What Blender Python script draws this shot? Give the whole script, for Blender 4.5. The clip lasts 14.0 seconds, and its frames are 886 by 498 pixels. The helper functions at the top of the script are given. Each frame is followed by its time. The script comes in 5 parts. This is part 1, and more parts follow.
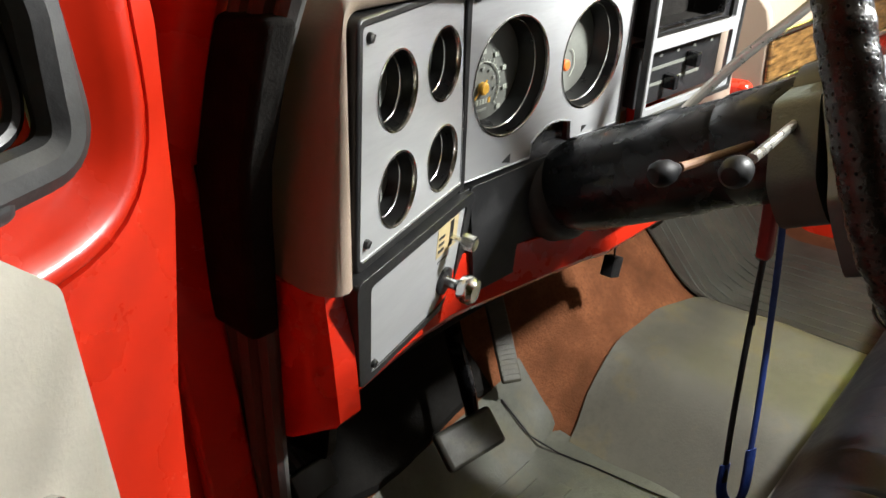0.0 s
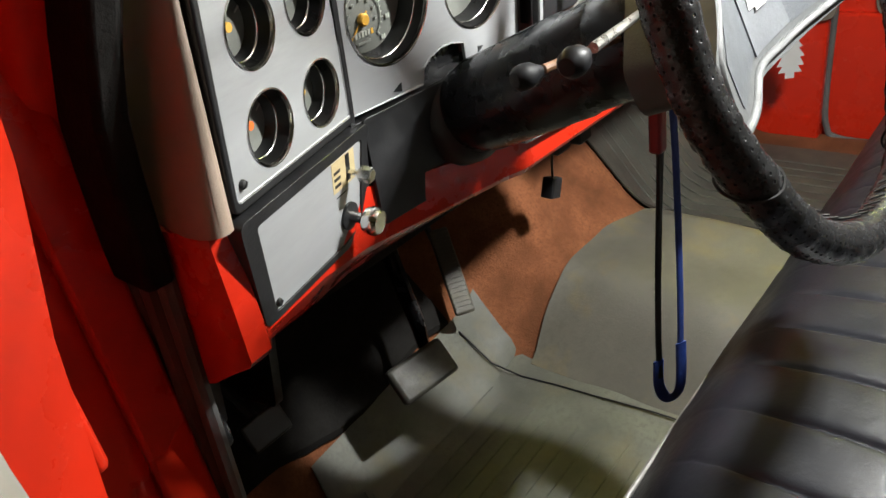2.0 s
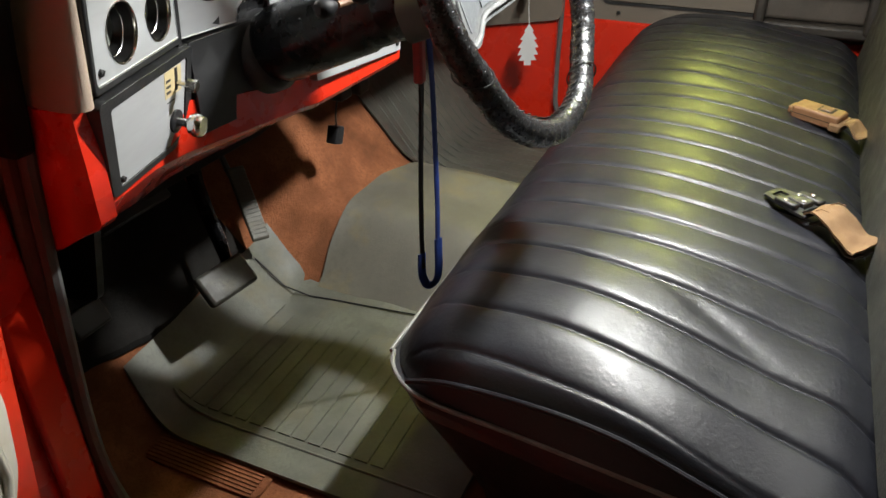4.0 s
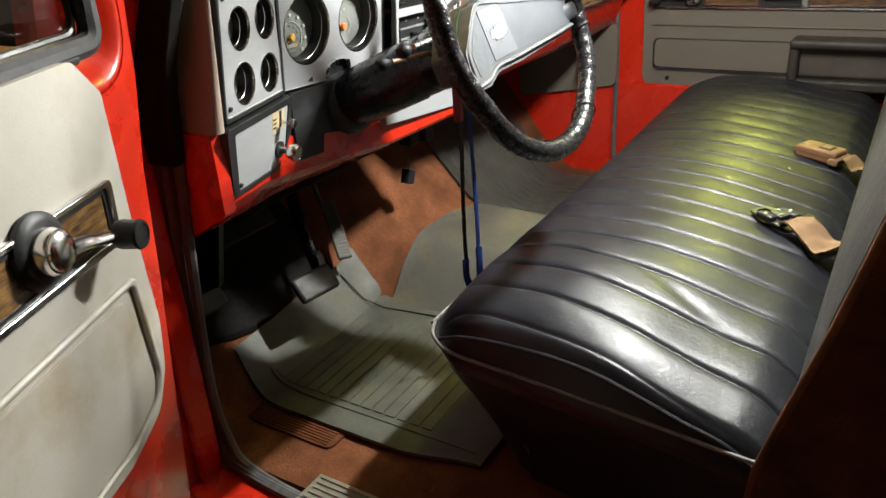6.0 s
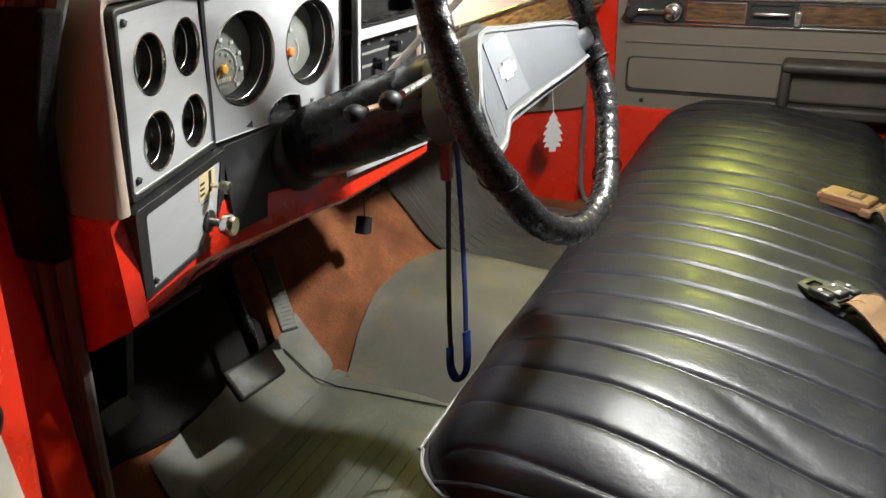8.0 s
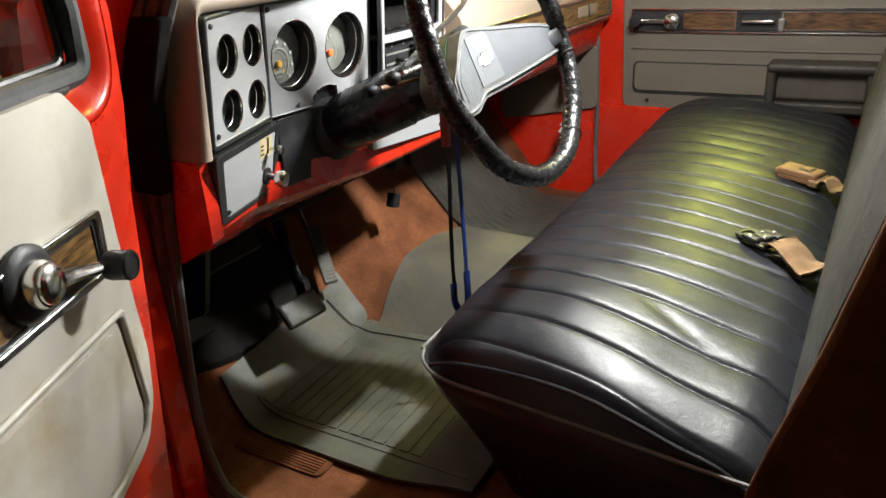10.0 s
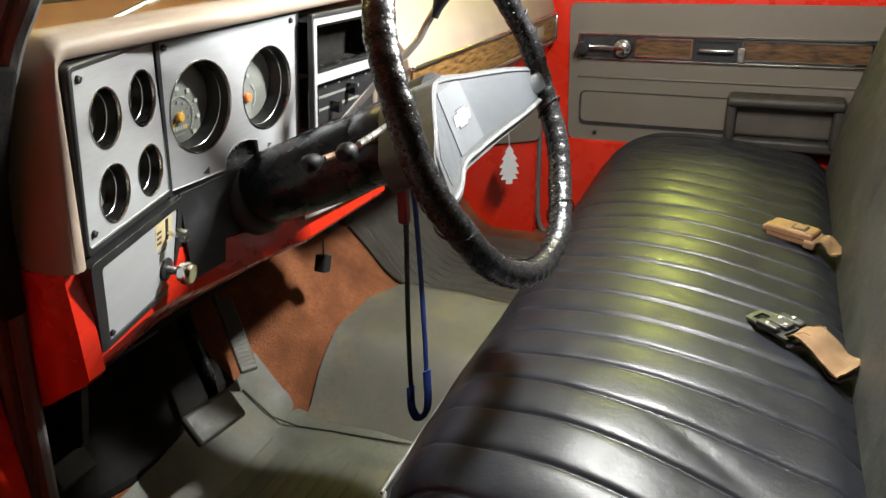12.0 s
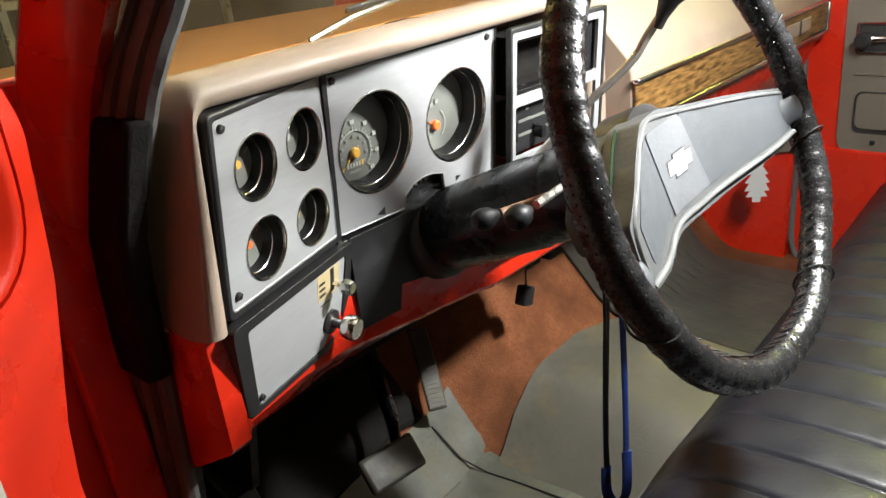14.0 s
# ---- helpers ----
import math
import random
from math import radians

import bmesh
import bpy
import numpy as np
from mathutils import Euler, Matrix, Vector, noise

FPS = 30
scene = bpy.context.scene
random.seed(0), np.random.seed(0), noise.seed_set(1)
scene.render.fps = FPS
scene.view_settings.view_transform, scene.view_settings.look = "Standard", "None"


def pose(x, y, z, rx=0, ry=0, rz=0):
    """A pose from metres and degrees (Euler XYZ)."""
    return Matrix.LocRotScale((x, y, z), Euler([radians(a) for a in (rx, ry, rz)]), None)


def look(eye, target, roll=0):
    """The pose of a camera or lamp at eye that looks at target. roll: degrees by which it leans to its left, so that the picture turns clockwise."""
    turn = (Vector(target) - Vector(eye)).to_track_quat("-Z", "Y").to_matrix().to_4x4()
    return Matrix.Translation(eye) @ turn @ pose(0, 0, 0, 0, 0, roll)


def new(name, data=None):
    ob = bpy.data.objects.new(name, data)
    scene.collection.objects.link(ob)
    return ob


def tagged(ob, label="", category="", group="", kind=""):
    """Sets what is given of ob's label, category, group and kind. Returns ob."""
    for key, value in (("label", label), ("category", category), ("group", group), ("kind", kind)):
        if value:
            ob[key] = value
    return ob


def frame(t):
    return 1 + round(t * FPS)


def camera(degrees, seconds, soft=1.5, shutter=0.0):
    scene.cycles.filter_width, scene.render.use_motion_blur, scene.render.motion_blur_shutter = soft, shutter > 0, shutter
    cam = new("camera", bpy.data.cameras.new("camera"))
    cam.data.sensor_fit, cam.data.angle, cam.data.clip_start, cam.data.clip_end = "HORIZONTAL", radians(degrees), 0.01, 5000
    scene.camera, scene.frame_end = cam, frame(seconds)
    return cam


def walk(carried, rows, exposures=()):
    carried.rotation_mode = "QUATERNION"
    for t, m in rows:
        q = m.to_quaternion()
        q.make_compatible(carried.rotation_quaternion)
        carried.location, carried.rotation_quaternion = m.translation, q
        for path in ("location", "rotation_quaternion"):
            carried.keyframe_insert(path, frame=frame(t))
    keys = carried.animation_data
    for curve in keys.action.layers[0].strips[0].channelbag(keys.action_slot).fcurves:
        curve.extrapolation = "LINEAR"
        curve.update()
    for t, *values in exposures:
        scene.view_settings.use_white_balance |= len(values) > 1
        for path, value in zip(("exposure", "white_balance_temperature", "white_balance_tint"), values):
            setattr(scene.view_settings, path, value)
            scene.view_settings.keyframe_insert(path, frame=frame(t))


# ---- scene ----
cam = camera(61.1, 14.0)
PATH = [
    (0, (-0.517, -0.44, 0.874), (0.778, 0.805, -0.004), -2.7),
    (0.5, (-0.582, -0.471, 0.872), (0.759, 0.743, 0.019), -2.8),
    (1, (-0.569, -0.493, 0.872), (0.773, 0.726, 0.027), -4.8),
    (1.5, (-0.54, -0.507, 0.859), (0.786, 0.681, -0.051), -7.7),
    (2, (-0.474, -0.522, 0.848), (0.774, 0.691, -0.138), -10.3),
    (2.5, (-0.436, -0.526, 0.848), (0.717, 0.767, -0.151), -10.8),
    (3, (-0.452, -0.526, 0.853), (0.82, 0.632, -0.166), -7.7),
    (3.5, (-0.562, -0.555, 0.833), (0.954, 0.216, -0.219), -1.8),
    (3.7, (-0.621, -0.586, 0.854), (0.94, 0.103, -0.189), -0.2),
    (5.8, (-0.936, -0.885, 0.869), (0.565, 0.121, 0.011), -4.5),
    (6, (-0.932, -0.877, 0.883), (0.59, 0.113, 0.043), -4.0),
    (6.5, (-0.872, -0.816, 0.88), (0.683, 0.14, 0.062), -3.0),
    (7, (-0.774, -0.693, 0.895), (0.808, 0.203, 0.062), -2.4),
    (7.5, (-0.703, -0.639, 0.882), (0.905, 0.195, 0.035), -2.1),
    (7.7, (-0.688, -0.631, 0.88), (0.929, 0.176, 0.024), -2.0),
    (9.8, (-0.895, -0.828, 0.885), (0.688, 0.1, 0.09), -3.3),
    (10, (-0.936, -0.862, 0.892), (0.634, 0.09, 0.096), -3.8),
    (10.5, (-0.973, -0.892, 0.912), (0.602, 0.06, 0.131), -3.6),
    (11, (-0.914, -0.848, 0.902), (0.686, 0.075, 0.132), -3.1),
    (11.5, (-0.792, -0.734, 0.902), (0.85, 0.105, 0.129), -2.3),
    (12, (-0.692, -0.64, 0.907), (0.993, 0.084, 0.11), -1.6),
    (12.5, (-0.568, -0.61, 0.91), (1.051, 0.252, 0.113), -3.2),
    (13, (-0.425, -0.579, 0.913), (0.996, 0.602, 0.147), -5.0),
    (13.5, (-0.385, -0.573, 0.903), (0.9, 0.754, 0.136), -6.6),
    (14, (-0.509, -0.599, 0.918), (0.839, 0.65, 0.128), -6.4),
]
walk(cam, [(t, look(eye, target, roll)) for t, eye, target, roll in PATH])

# ---- light ----
world = bpy.data.worlds.new("world")
scene.world = world
world.use_nodes = True
world.node_tree.nodes["Background"].inputs[0].default_value = (0.55, 0.5, 0.4, 1)
world.node_tree.nodes["Background"].inputs[1].default_value = 0.004
scene.view_settings.exposure = 0.0


def lamp(name, kind, m, energy, color, size):
    data = bpy.data.lights.new(name, kind)
    data.energy, data.color = energy, color
    if kind == "AREA":
        data.shape, data.size, data.size_y = "RECTANGLE", size[0], size[1]
    else:
        data.shadow_soft_size = size
    ob = new(name, data)
    ob.matrix_world = m
    return ob


# a strip work lamp under the headliner, turned toward the driver's side
LAMP_LOW, LAMP_HIGH = Vector((0.436, -0.505, 0.990)), Vector((0.516, -0.647, 1.250))
LAMP_AIM = Vector((-0.12, -0.08, 0.45))
for k in range(5):
    spot = lamp("work_lamp_light", "SPOT", look(LAMP_LOW.lerp(LAMP_HIGH, k / 4), LAMP_AIM), 13.6, (0.965, 0.98, 0.955), 0.010)
    spot.data.spot_size, spot.data.spot_blend = radians(180), 0.75
for k in range(3):
    lamp("work_lamp_light", "POINT", Matrix.Translation(LAMP_LOW.lerp(LAMP_HIGH, 0.1 + 0.4 * k)), 17.6, (0.965, 0.98, 0.955), 0.010)
lamp("garage_tube_light", "AREA", look((2.9, -0.42, 2.15), (0.6, -0.5, 0.4)), 38.0, (0.80, 0.86, 0.14), (0.12, 0.9))
lamp("garage_front_light", "AREA", look((0.9, 2.6, 2.55), (0.8, 2.4, 0.0)), 24.0, (1.0, 0.74, 0.24), (1.2, 0.2))


# ---- materials ----
def material(name, color, rough=0.5, metal=0.0, vary=0.15, scale=6.0, bump=0.0, bump_scale=60.0, second=None, spec=0.5,
             coat=0.0, stretch=(1, 1, 1), stain=0.0, stain_color=(0.1, 0.08, 0.05), stain_scale=3.0, rough_vary=0.12):
    """A surface with large blotches, fine grain, stains and relief."""
    m = bpy.data.materials.new(name)
    m.use_nodes = True
    nt = m.node_tree
    N, L = nt.nodes, nt.links
    b = N["Principled BSDF"]
    tc = N.new("ShaderNodeTexCoord")
    mp = N.new("ShaderNodeMapping")
    mp.inputs["Scale"].default_value = stretch
    L.new(tc.outputs["Object"], mp.inputs[0])

    def tex(s, detail=4.0, r=0.55):
        n = N.new("ShaderNodeTexNoise")
        n.inputs["Scale"].default_value, n.inputs["Detail"].default_value, n.inputs["Roughness"].default_value = s, detail, r
        L.new(mp.outputs[0], n.inputs["Vector"])
        return n.outputs["Fac"]

    def mix(fac, a, c):
        n = N.new("ShaderNodeMix")
        n.data_type = "RGBA"
        for s, v in ((n.inputs["Factor"], fac), (n.inputs["A"], a), (n.inputs["B"], c)):
            if hasattr(v, "links"):
                L.new(v, s)
            else:
                s.default_value = v if isinstance(v, float) else (*v, 1)
        return n.outputs["Result"]

    def ramp(v, lo, hi):
        n = N.new("ShaderNodeMapRange")
        n.inputs["From Min"].default_value, n.inputs["From Max"].default_value = lo, hi
        L.new(v, n.inputs["Value"])
        return n.outputs["Result"]

    dark = tuple(c * (1 - vary) for c in color)
    light = second or tuple(min(1, c * (1 + vary)) for c in color)
    col = mix(ramp(tex(scale), 0.35, 0.65), dark, light)
    col = mix(ramp(tex(scale * 14, 5.0, 0.7), 0.45, 0.75), col, tuple(c * (1 - vary * 0.8) for c in color))
    if stain:
        col = mix(ramp(tex(stain_scale, 6.0, 0.6), 0.72 - stain * 0.4, 0.8), col, stain_color)
    L.new(col, b.inputs["Base Color"])
    r = N.new("ShaderNodeMapRange")
    r.inputs["To Min"].default_value, r.inputs["To Max"].default_value = max(0.02, rough - rough_vary), min(1, rough + rough_vary)
    r.inputs["From Min"].default_value, r.inputs["From Max"].default_value = 0.3, 0.7
    L.new(tex(scale * 3.1, 6.0), r.inputs["Value"])
    L.new(r.outputs[0], b.inputs["Roughness"])
    b.inputs["Metallic"].default_value = metal
    b.inputs["Specular IOR Level"].default_value = spec
    b.inputs["Coat Weight"].default_value = coat
    b.inputs["Coat Roughness"].default_value = 0.12
    if bump:
        n = N.new("ShaderNodeBump")
        n.inputs["Strength"].default_value = min(1.0, bump)
        n.inputs["Distance"].default_value = 0.002
        L.new(tex(bump_scale, 5.0, 0.65), n.inputs["Height"])
        L.new(n.outputs[0], b.inputs["Normal"])
    return m



def glass(name, tint=(1, 1, 1), rough=0.0):
    m = bpy.data.materials.new(name)
    m.use_nodes = True
    b = m.node_tree.nodes["Principled BSDF"]
    b.inputs["Base Color"].default_value = (*tint, 1)
    b.inputs["Transmission Weight"].default_value = 1.0
    b.inputs["Roughness"].default_value = rough
    b.inputs["IOR"].default_value = 1.45
    return m


RED = material("red_body_paint", (0.56, 0.022, 0.007), 0.28, vary=0.06, scale=3, coat=0.3, bump=0.05, bump_scale=25)
BEIGE = material("beige_dash_vinyl", (0.262, 0.206, 0.156), 0.5, vary=0.08, scale=4, bump=0.25, bump_scale=420, second=(0.278, 0.207, 0.166))
CREAM = material("cream_door_vinyl", (0.45, 0.425, 0.365), 0.5, vary=0.06, scale=3, bump=0.15, bump_scale=300, stain=0.5, stain_color=(0.30, 0.225, 0.12), stain_scale=6, stretch=(1, 0.45, 1))
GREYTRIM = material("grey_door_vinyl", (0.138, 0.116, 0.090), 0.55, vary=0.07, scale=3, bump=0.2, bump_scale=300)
SILVER = material("brushed_silver_plate", (0.345, 0.35, 0.36), 0.44, metal=0.3, vary=0.10, scale=9, stain=0.3, stain_color=(0.24, 0.24, 0.235), stain_scale=12, stretch=(0.15, 1, 1), bump=0.05, bump_scale=300)
CHROME = material("chrome", (0.75, 0.74, 0.72), 0.18, metal=1.0, vary=0.08, scale=20, rough_vary=0.08)
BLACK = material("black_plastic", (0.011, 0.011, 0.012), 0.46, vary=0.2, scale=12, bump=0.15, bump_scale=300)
GLOSSBLACK = material("glossy_black_plastic", (0.012, 0.012, 0.013), 0.22, vary=0.2, scale=12, bump=0.06, bump_scale=80)
RUBBER = material("black_rubber", (0.032, 0.032, 0.033), 0.6, vary=0.25, scale=20, bump=0.2, bump_scale=120, stain=0.25, stain_color=(0.09, 0.09, 0.09), stain_scale=14)
# dusty rubber, its base also lightened in place of bounced light
STRIPRUBBER = material("dusty_weatherstrip_lightened", (0.095, 0.095, 0.092), 0.65, vary=0.3, scale=25, bump=0.3, bump_scale=120, stain=0.35, stain_color=(0.04, 0.038, 0.036), stain_scale=18, stretch=(1, 1, 0.25))
SEATVINYL = material("black_seat_vinyl", (0.010, 0.0105, 0.0140), 0.40, vary=0.2, scale=9, bump=0.38, bump_scale=75, rough_vary=0.07, spec=0.33)
PIPING = material("worn_grey_piping", (0.13, 0.125, 0.118), 0.5, vary=0.3, scale=40)
BROWNCLOTH = material("brown_seat_fabric", (0.085, 0.034, 0.016), 0.95, vary=0.35, scale=15, bump=0.6, bump_scale=500, spec=0.08)
CARPET = material("rust_brown_carpet", (0.145, 0.054, 0.024), 0.97, vary=0.38, scale=11, bump=1.0, bump_scale=230, spec=0.1, stain=0.2, stain_color=(0.09, 0.034, 0.016), stain_scale=7)
DARKMAT = material("dark_olive_rubber_mat", (0.045, 0.045, 0.036), 0.55, vary=0.25, scale=7, bump=0.25, bump_scale=200, stain=0.35, stain_color=(0.075, 0.07, 0.05), stain_scale=8)
BACKVINYL = material("grey_black_backrest_vinyl", (0.030, 0.030, 0.027), 0.50, vary=0.25, scale=10, bump=0.6, bump_scale=160, spec=0.4)
FELT = material("black_felt", (0.012, 0.011, 0.010), 0.95, vary=0.3, scale=20, bump=0.6, bump_scale=200, spec=0.1)
MATRUBBER = material("grey_rubber_mat", (0.080, 0.081, 0.064), 0.55, vary=0.3, scale=7, bump=0.25, bump_scale=200, stain=0.5, stain_color=(0.105, 0.090, 0.052), stain_scale=11)
HUMPRUBBER = material("worn_grey_rubber", (0.070, 0.065, 0.050), 0.6, vary=0.18, scale=5, bump=0.2, bump_scale=200, stain=0.45, stain_color=(0.125, 0.098, 0.038), stain_scale=9)
WHEELPAD = material("grey_wheel_pad", (0.050, 0.056, 0.064), 0.55, vary=0.12, scale=8, bump=0.4, bump_scale=900)
WHEELEDGE = material("pale_grey_pad_edge", (0.056, 0.059, 0.060), 0.66, vary=0.1, scale=14, bump=0.3, bump_scale=200)
WOODDARK = material("dark_printed_woodgrain", (0.075, 0.034, 0.012), 0.4, vary=0.6, scale=28, stretch=(1.0, 1, 6), second=(0.16, 0.08, 0.03), bump=0.1)
WOOD = material("printed_woodgrain", (0.11, 0.048, 0.014), 0.4, vary=0.7, scale=28, stretch=(1.0, 1, 6), second=(0.28, 0.15, 0.045), bump=0.1)
BLUE = material("blue_strap", (0.010, 0.034, 0.19), 0.6, vary=0.2, scale=40, bump=0.4, bump_scale=600)
WEBTAN = material("tan_webbing", (0.17, 0.095, 0.042), 0.8, vary=0.15, scale=30, bump=0.4, bump_scale=700)
TAN = material("tan_tag", (0.17, 0.082, 0.036), 0.6, vary=0.18, scale=20, bump=0.2, bump_scale=200)
BUMPERDARK = material("dark_metal", (0.05, 0.05, 0.05), 0.45, metal=0.6, vary=0.3, scale=20)
DARKCARD = material("dark_grey_trim_board", (0.06, 0.06, 0.06), 0.9, vary=0.15, scale=6, bump=0.2)
WALLMAT = material("dark_garage_wall", (0.10, 0.085, 0.05), 0.85, vary=0.3, scale=2, bump=0.2)
CONCRETE = material("garage_concrete", (0.22, 0.20, 0.17), 0.85, vary=0.2, scale=2, bump=0.3, bump_scale=60)
SHELFMAT = material("galvanised_shelf", (0.35, 0.33, 0.26), 0.35, metal=0.6, vary=0.2, scale=6)
HEADLINER = material("tan_headliner", (0.16, 0.13, 0.10), 0.9, vary=0.1, scale=5, bump=0.3, bump_scale=300)
# orange-tan base colour of the hood and the near fender
HOODPAINT = material("orange_tan_body", (0.52, 0.21, 0.05), 0.34, vary=0.08, scale=3, rough_vary=0.03)
# ceiling lightened as a reflector for the hood
LIGHTCEIL = material("pale_garage_ceiling", (0.5, 0.45, 0.33), 0.9, vary=0.1, scale=2)
WHITE = material("white_plastic", (0.5, 0.5, 0.49), 0.45, vary=0.05, scale=10)
CUPBLACK = material("matte_black_gauge_cup", (0.006, 0.006, 0.006), 0.34, vary=0.2, scale=12, spec=0.35)
DIAL = material("dark_dial_face", (0.14, 0.145, 0.13), 0.5, vary=0.12, scale=20)
MARK = material("pale_dial_marks", (0.38, 0.40, 0.35), 0.6, vary=0.05)
FAINTMARK = material("faint_dial_marks", (0.22, 0.23, 0.21), 0.6, vary=0.05)
YELLOWMARK = material("yellow_needle", (0.66, 0.36, 0.05), 0.5, vary=0.05)
ORANGE = material("orange_needle", (0.70, 0.13, 0.02), 0.5, vary=0.05)
GREEN = material("green_paint_smear", (0.014, 0.028, 0.010), 0.9, vary=0.3, scale=40, spec=0.05)
CLEAR = glass("clear_glass")
PALETAN = material("pale_tan_switch_label", (0.42, 0.34, 0.19), 0.5, vary=0.08, scale=30)

# ---- building helpers ----
PLACE = {}


def thing(name, m, label, category, group="", kind=""):
    ob = new(name)
    ob.empty_display_size = 0.05
    ob.matrix_world = m
    PLACE[ob.name] = m.inverted()
    return tagged(ob, label, category, group, kind)


def at(x, y, z):
    return Matrix.Translation((x, y, z))


def smooth(me, angle=35):
    me.shade_smooth()
    me.set_sharp_from_angle(angle=radians(angle))


def part(name, bm, mat, parent=None, label="", local=False, angle=35, bevel=0.0, segs=2):
    """One mesh object from a bmesh, in world metres, or in its thing's own with local."""
    bmesh.ops.recalc_face_normals(bm, faces=bm.faces)
    me = bpy.data.meshes.new(name)
    if parent is not None and not local:
        bm.transform(PLACE[parent.name])
    bm.to_mesh(me)
    bm.free()
    smooth(me, angle)
    me.materials.append(mat)
    ob = new(name, me)
    if parent is not None:
        ob.parent = parent
        PLACE[ob.name] = PLACE[parent.name]
    if bevel:
        b = ob.modifiers.new("bevel", "BEVEL")
        b.width, b.segments, b.limit_method, b.angle_limit = bevel, segs, "ANGLE", radians(40)
        b.harden_normals = False
    if label:
        ob["label"] = label
    return ob


def single(name, bm, mat, label, category, group="", kind="", **kw):
    ob = part(name, bm, mat, **kw)
    return tagged(ob, label, category, group, kind)


def box(bm, lo, hi, m=None):
    r = bmesh.ops.create_cube(bm, size=1)
    c, s = (Vector(lo) + Vector(hi)) / 2, Vector(hi) - Vector(lo)
    bmesh.ops.transform(bm, matrix=(m or Matrix()) @ Matrix.Translation(c) @ Matrix.Diagonal((*s, 1)), verts=r["verts"])
    return bm


def bx(lo, hi, m=None):
    return box(bmesh.new(), lo, hi, m)


def loft(bm, loops, closed=True, caps=True, ring=False):
    """Skin through loops of points of equal count."""
    rows = [[bm.verts.new(p) for p in l] for l in loops]
    n = len(rows[0])
    for a, b in list(zip(rows, rows[1:])) + ([(rows[-1], rows[0])] if ring else []):
        for i in range(n if closed else n - 1):
            j = (i + 1) % n
            bm.faces.new((a[i], a[j], b[j], b[i]))
    if caps and closed and not ring:
        bm.faces.new(rows[0][::-1])
        bm.faces.new(rows[-1])
    return bm


def frames(pts, closed=False):
    """Side and up vectors that turn with a line of points."""
    pts = [Vector(p) for p in pts]
    n, out, up = len(pts), [], None
    for i in range(n):
        a = pts[i - 1] if i or closed else pts[0]
        b = pts[(i + 1) % n] if i < n - 1 or closed else pts[-1]
        d = (b - a).normalized()
        if up is None:
            up = d.orthogonal().normalized()
        up = (up - up.dot(d) * d).normalized()
        out.append((d.cross(up), up))
    return out


def tube(bm, pts, r, n=10, closed=False, flat=1.0, up=None):
    rs = r if isinstance(r, (list, tuple)) else [r] * len(pts)
    fr = frames(pts, closed)
    loops = []
    for p, q, (s, u) in zip(pts, rs, fr):
        if up is not None:
            k = s.cross(u)
            s = Vector(up).cross(k).normalized()
            u = k.cross(s).normalized()
        loops.append([Vector(p) + q * math.cos(a) * s + q * flat * math.sin(a) * u for a in (2 * math.pi * i / n for i in range(n))])
    return loft(bm, loops, ring=closed)


def spline(ctrl, n=8, closed=False):
    """A smooth line through control points."""
    c = [Vector(p) for p in ctrl]
    out, k = [], len(c)
    for i in range(k if closed else k - 1):
        p0, p1, p2, p3 = (c[(i + d) % k] if closed else c[min(max(i + d, 0), k - 1)] for d in (-1, 0, 1, 2))
        for j in range(n):
            t = j / n
            out.append(0.5 * (2 * p1 + (p2 - p0) * t + (2 * p0 - 5 * p1 + 4 * p2 - p3) * t * t + (3 * p1 - p0 - 3 * p2 + p3) * t ** 3))
    if not closed:
        out.append(c[-1])
    return out


def lathe(bm, prof, m, n=24, caps=True):
    """prof: (radius, height) along the local z of m."""
    loops = [[m @ Vector((r * math.cos(a), r * math.sin(a), h)) for a in (2 * math.pi * i / n for i in range(n))] for r, h in prof]
    return loft(bm, loops, caps=caps)


def axis(p, d):
    """A frame at p whose z runs along d."""
    return Matrix.Translation(p) @ Vector(d).to_track_quat("Z", "Y").to_matrix().to_4x4()


def rounded(pts, r, n=5):
    """A polygon with rounded corners. r: one radius or one a corner."""
    out, k = [], len(pts)
    rr = r if isinstance(r, (list, tuple)) else [r] * k
    for i in range(k):
        p, a, b = Vector(pts[i]), Vector(pts[i - 1]), Vector(pts[(i + 1) % k])
        if rr[i] <= 0:
            out.append(p)
            continue
        u, v = (a - p).normalized(), (b - p).normalized()
        h = math.tan(u.angle(v) / 2)
        d = min(rr[i] / max(h, 1e-4), (a - p).length * 0.48, (b - p).length * 0.48)
        s, e = p + u * d, p + v * d
        for j in range(n + 1):
            t = j / n
            out.append((1 - t) ** 2 * s + 2 * t * (1 - t) * p + t * t * e)
    return out


def rect(x0, z0, x1, z1, r=0.0, n=5):
    return rounded([(x0, z0), (x1, z0), (x1, z1), (x0, z1)], r, n) if r else [Vector(p) for p in ((x0, z0), (x1, z0), (x1, z1), (x0, z1))]


def circle(x, z, r, n=40, rz=None):
    return [Vector((x + r * math.cos(a), z + (rz or r) * math.sin(a))) for a in (2 * math.pi * i / n for i in range(n))]


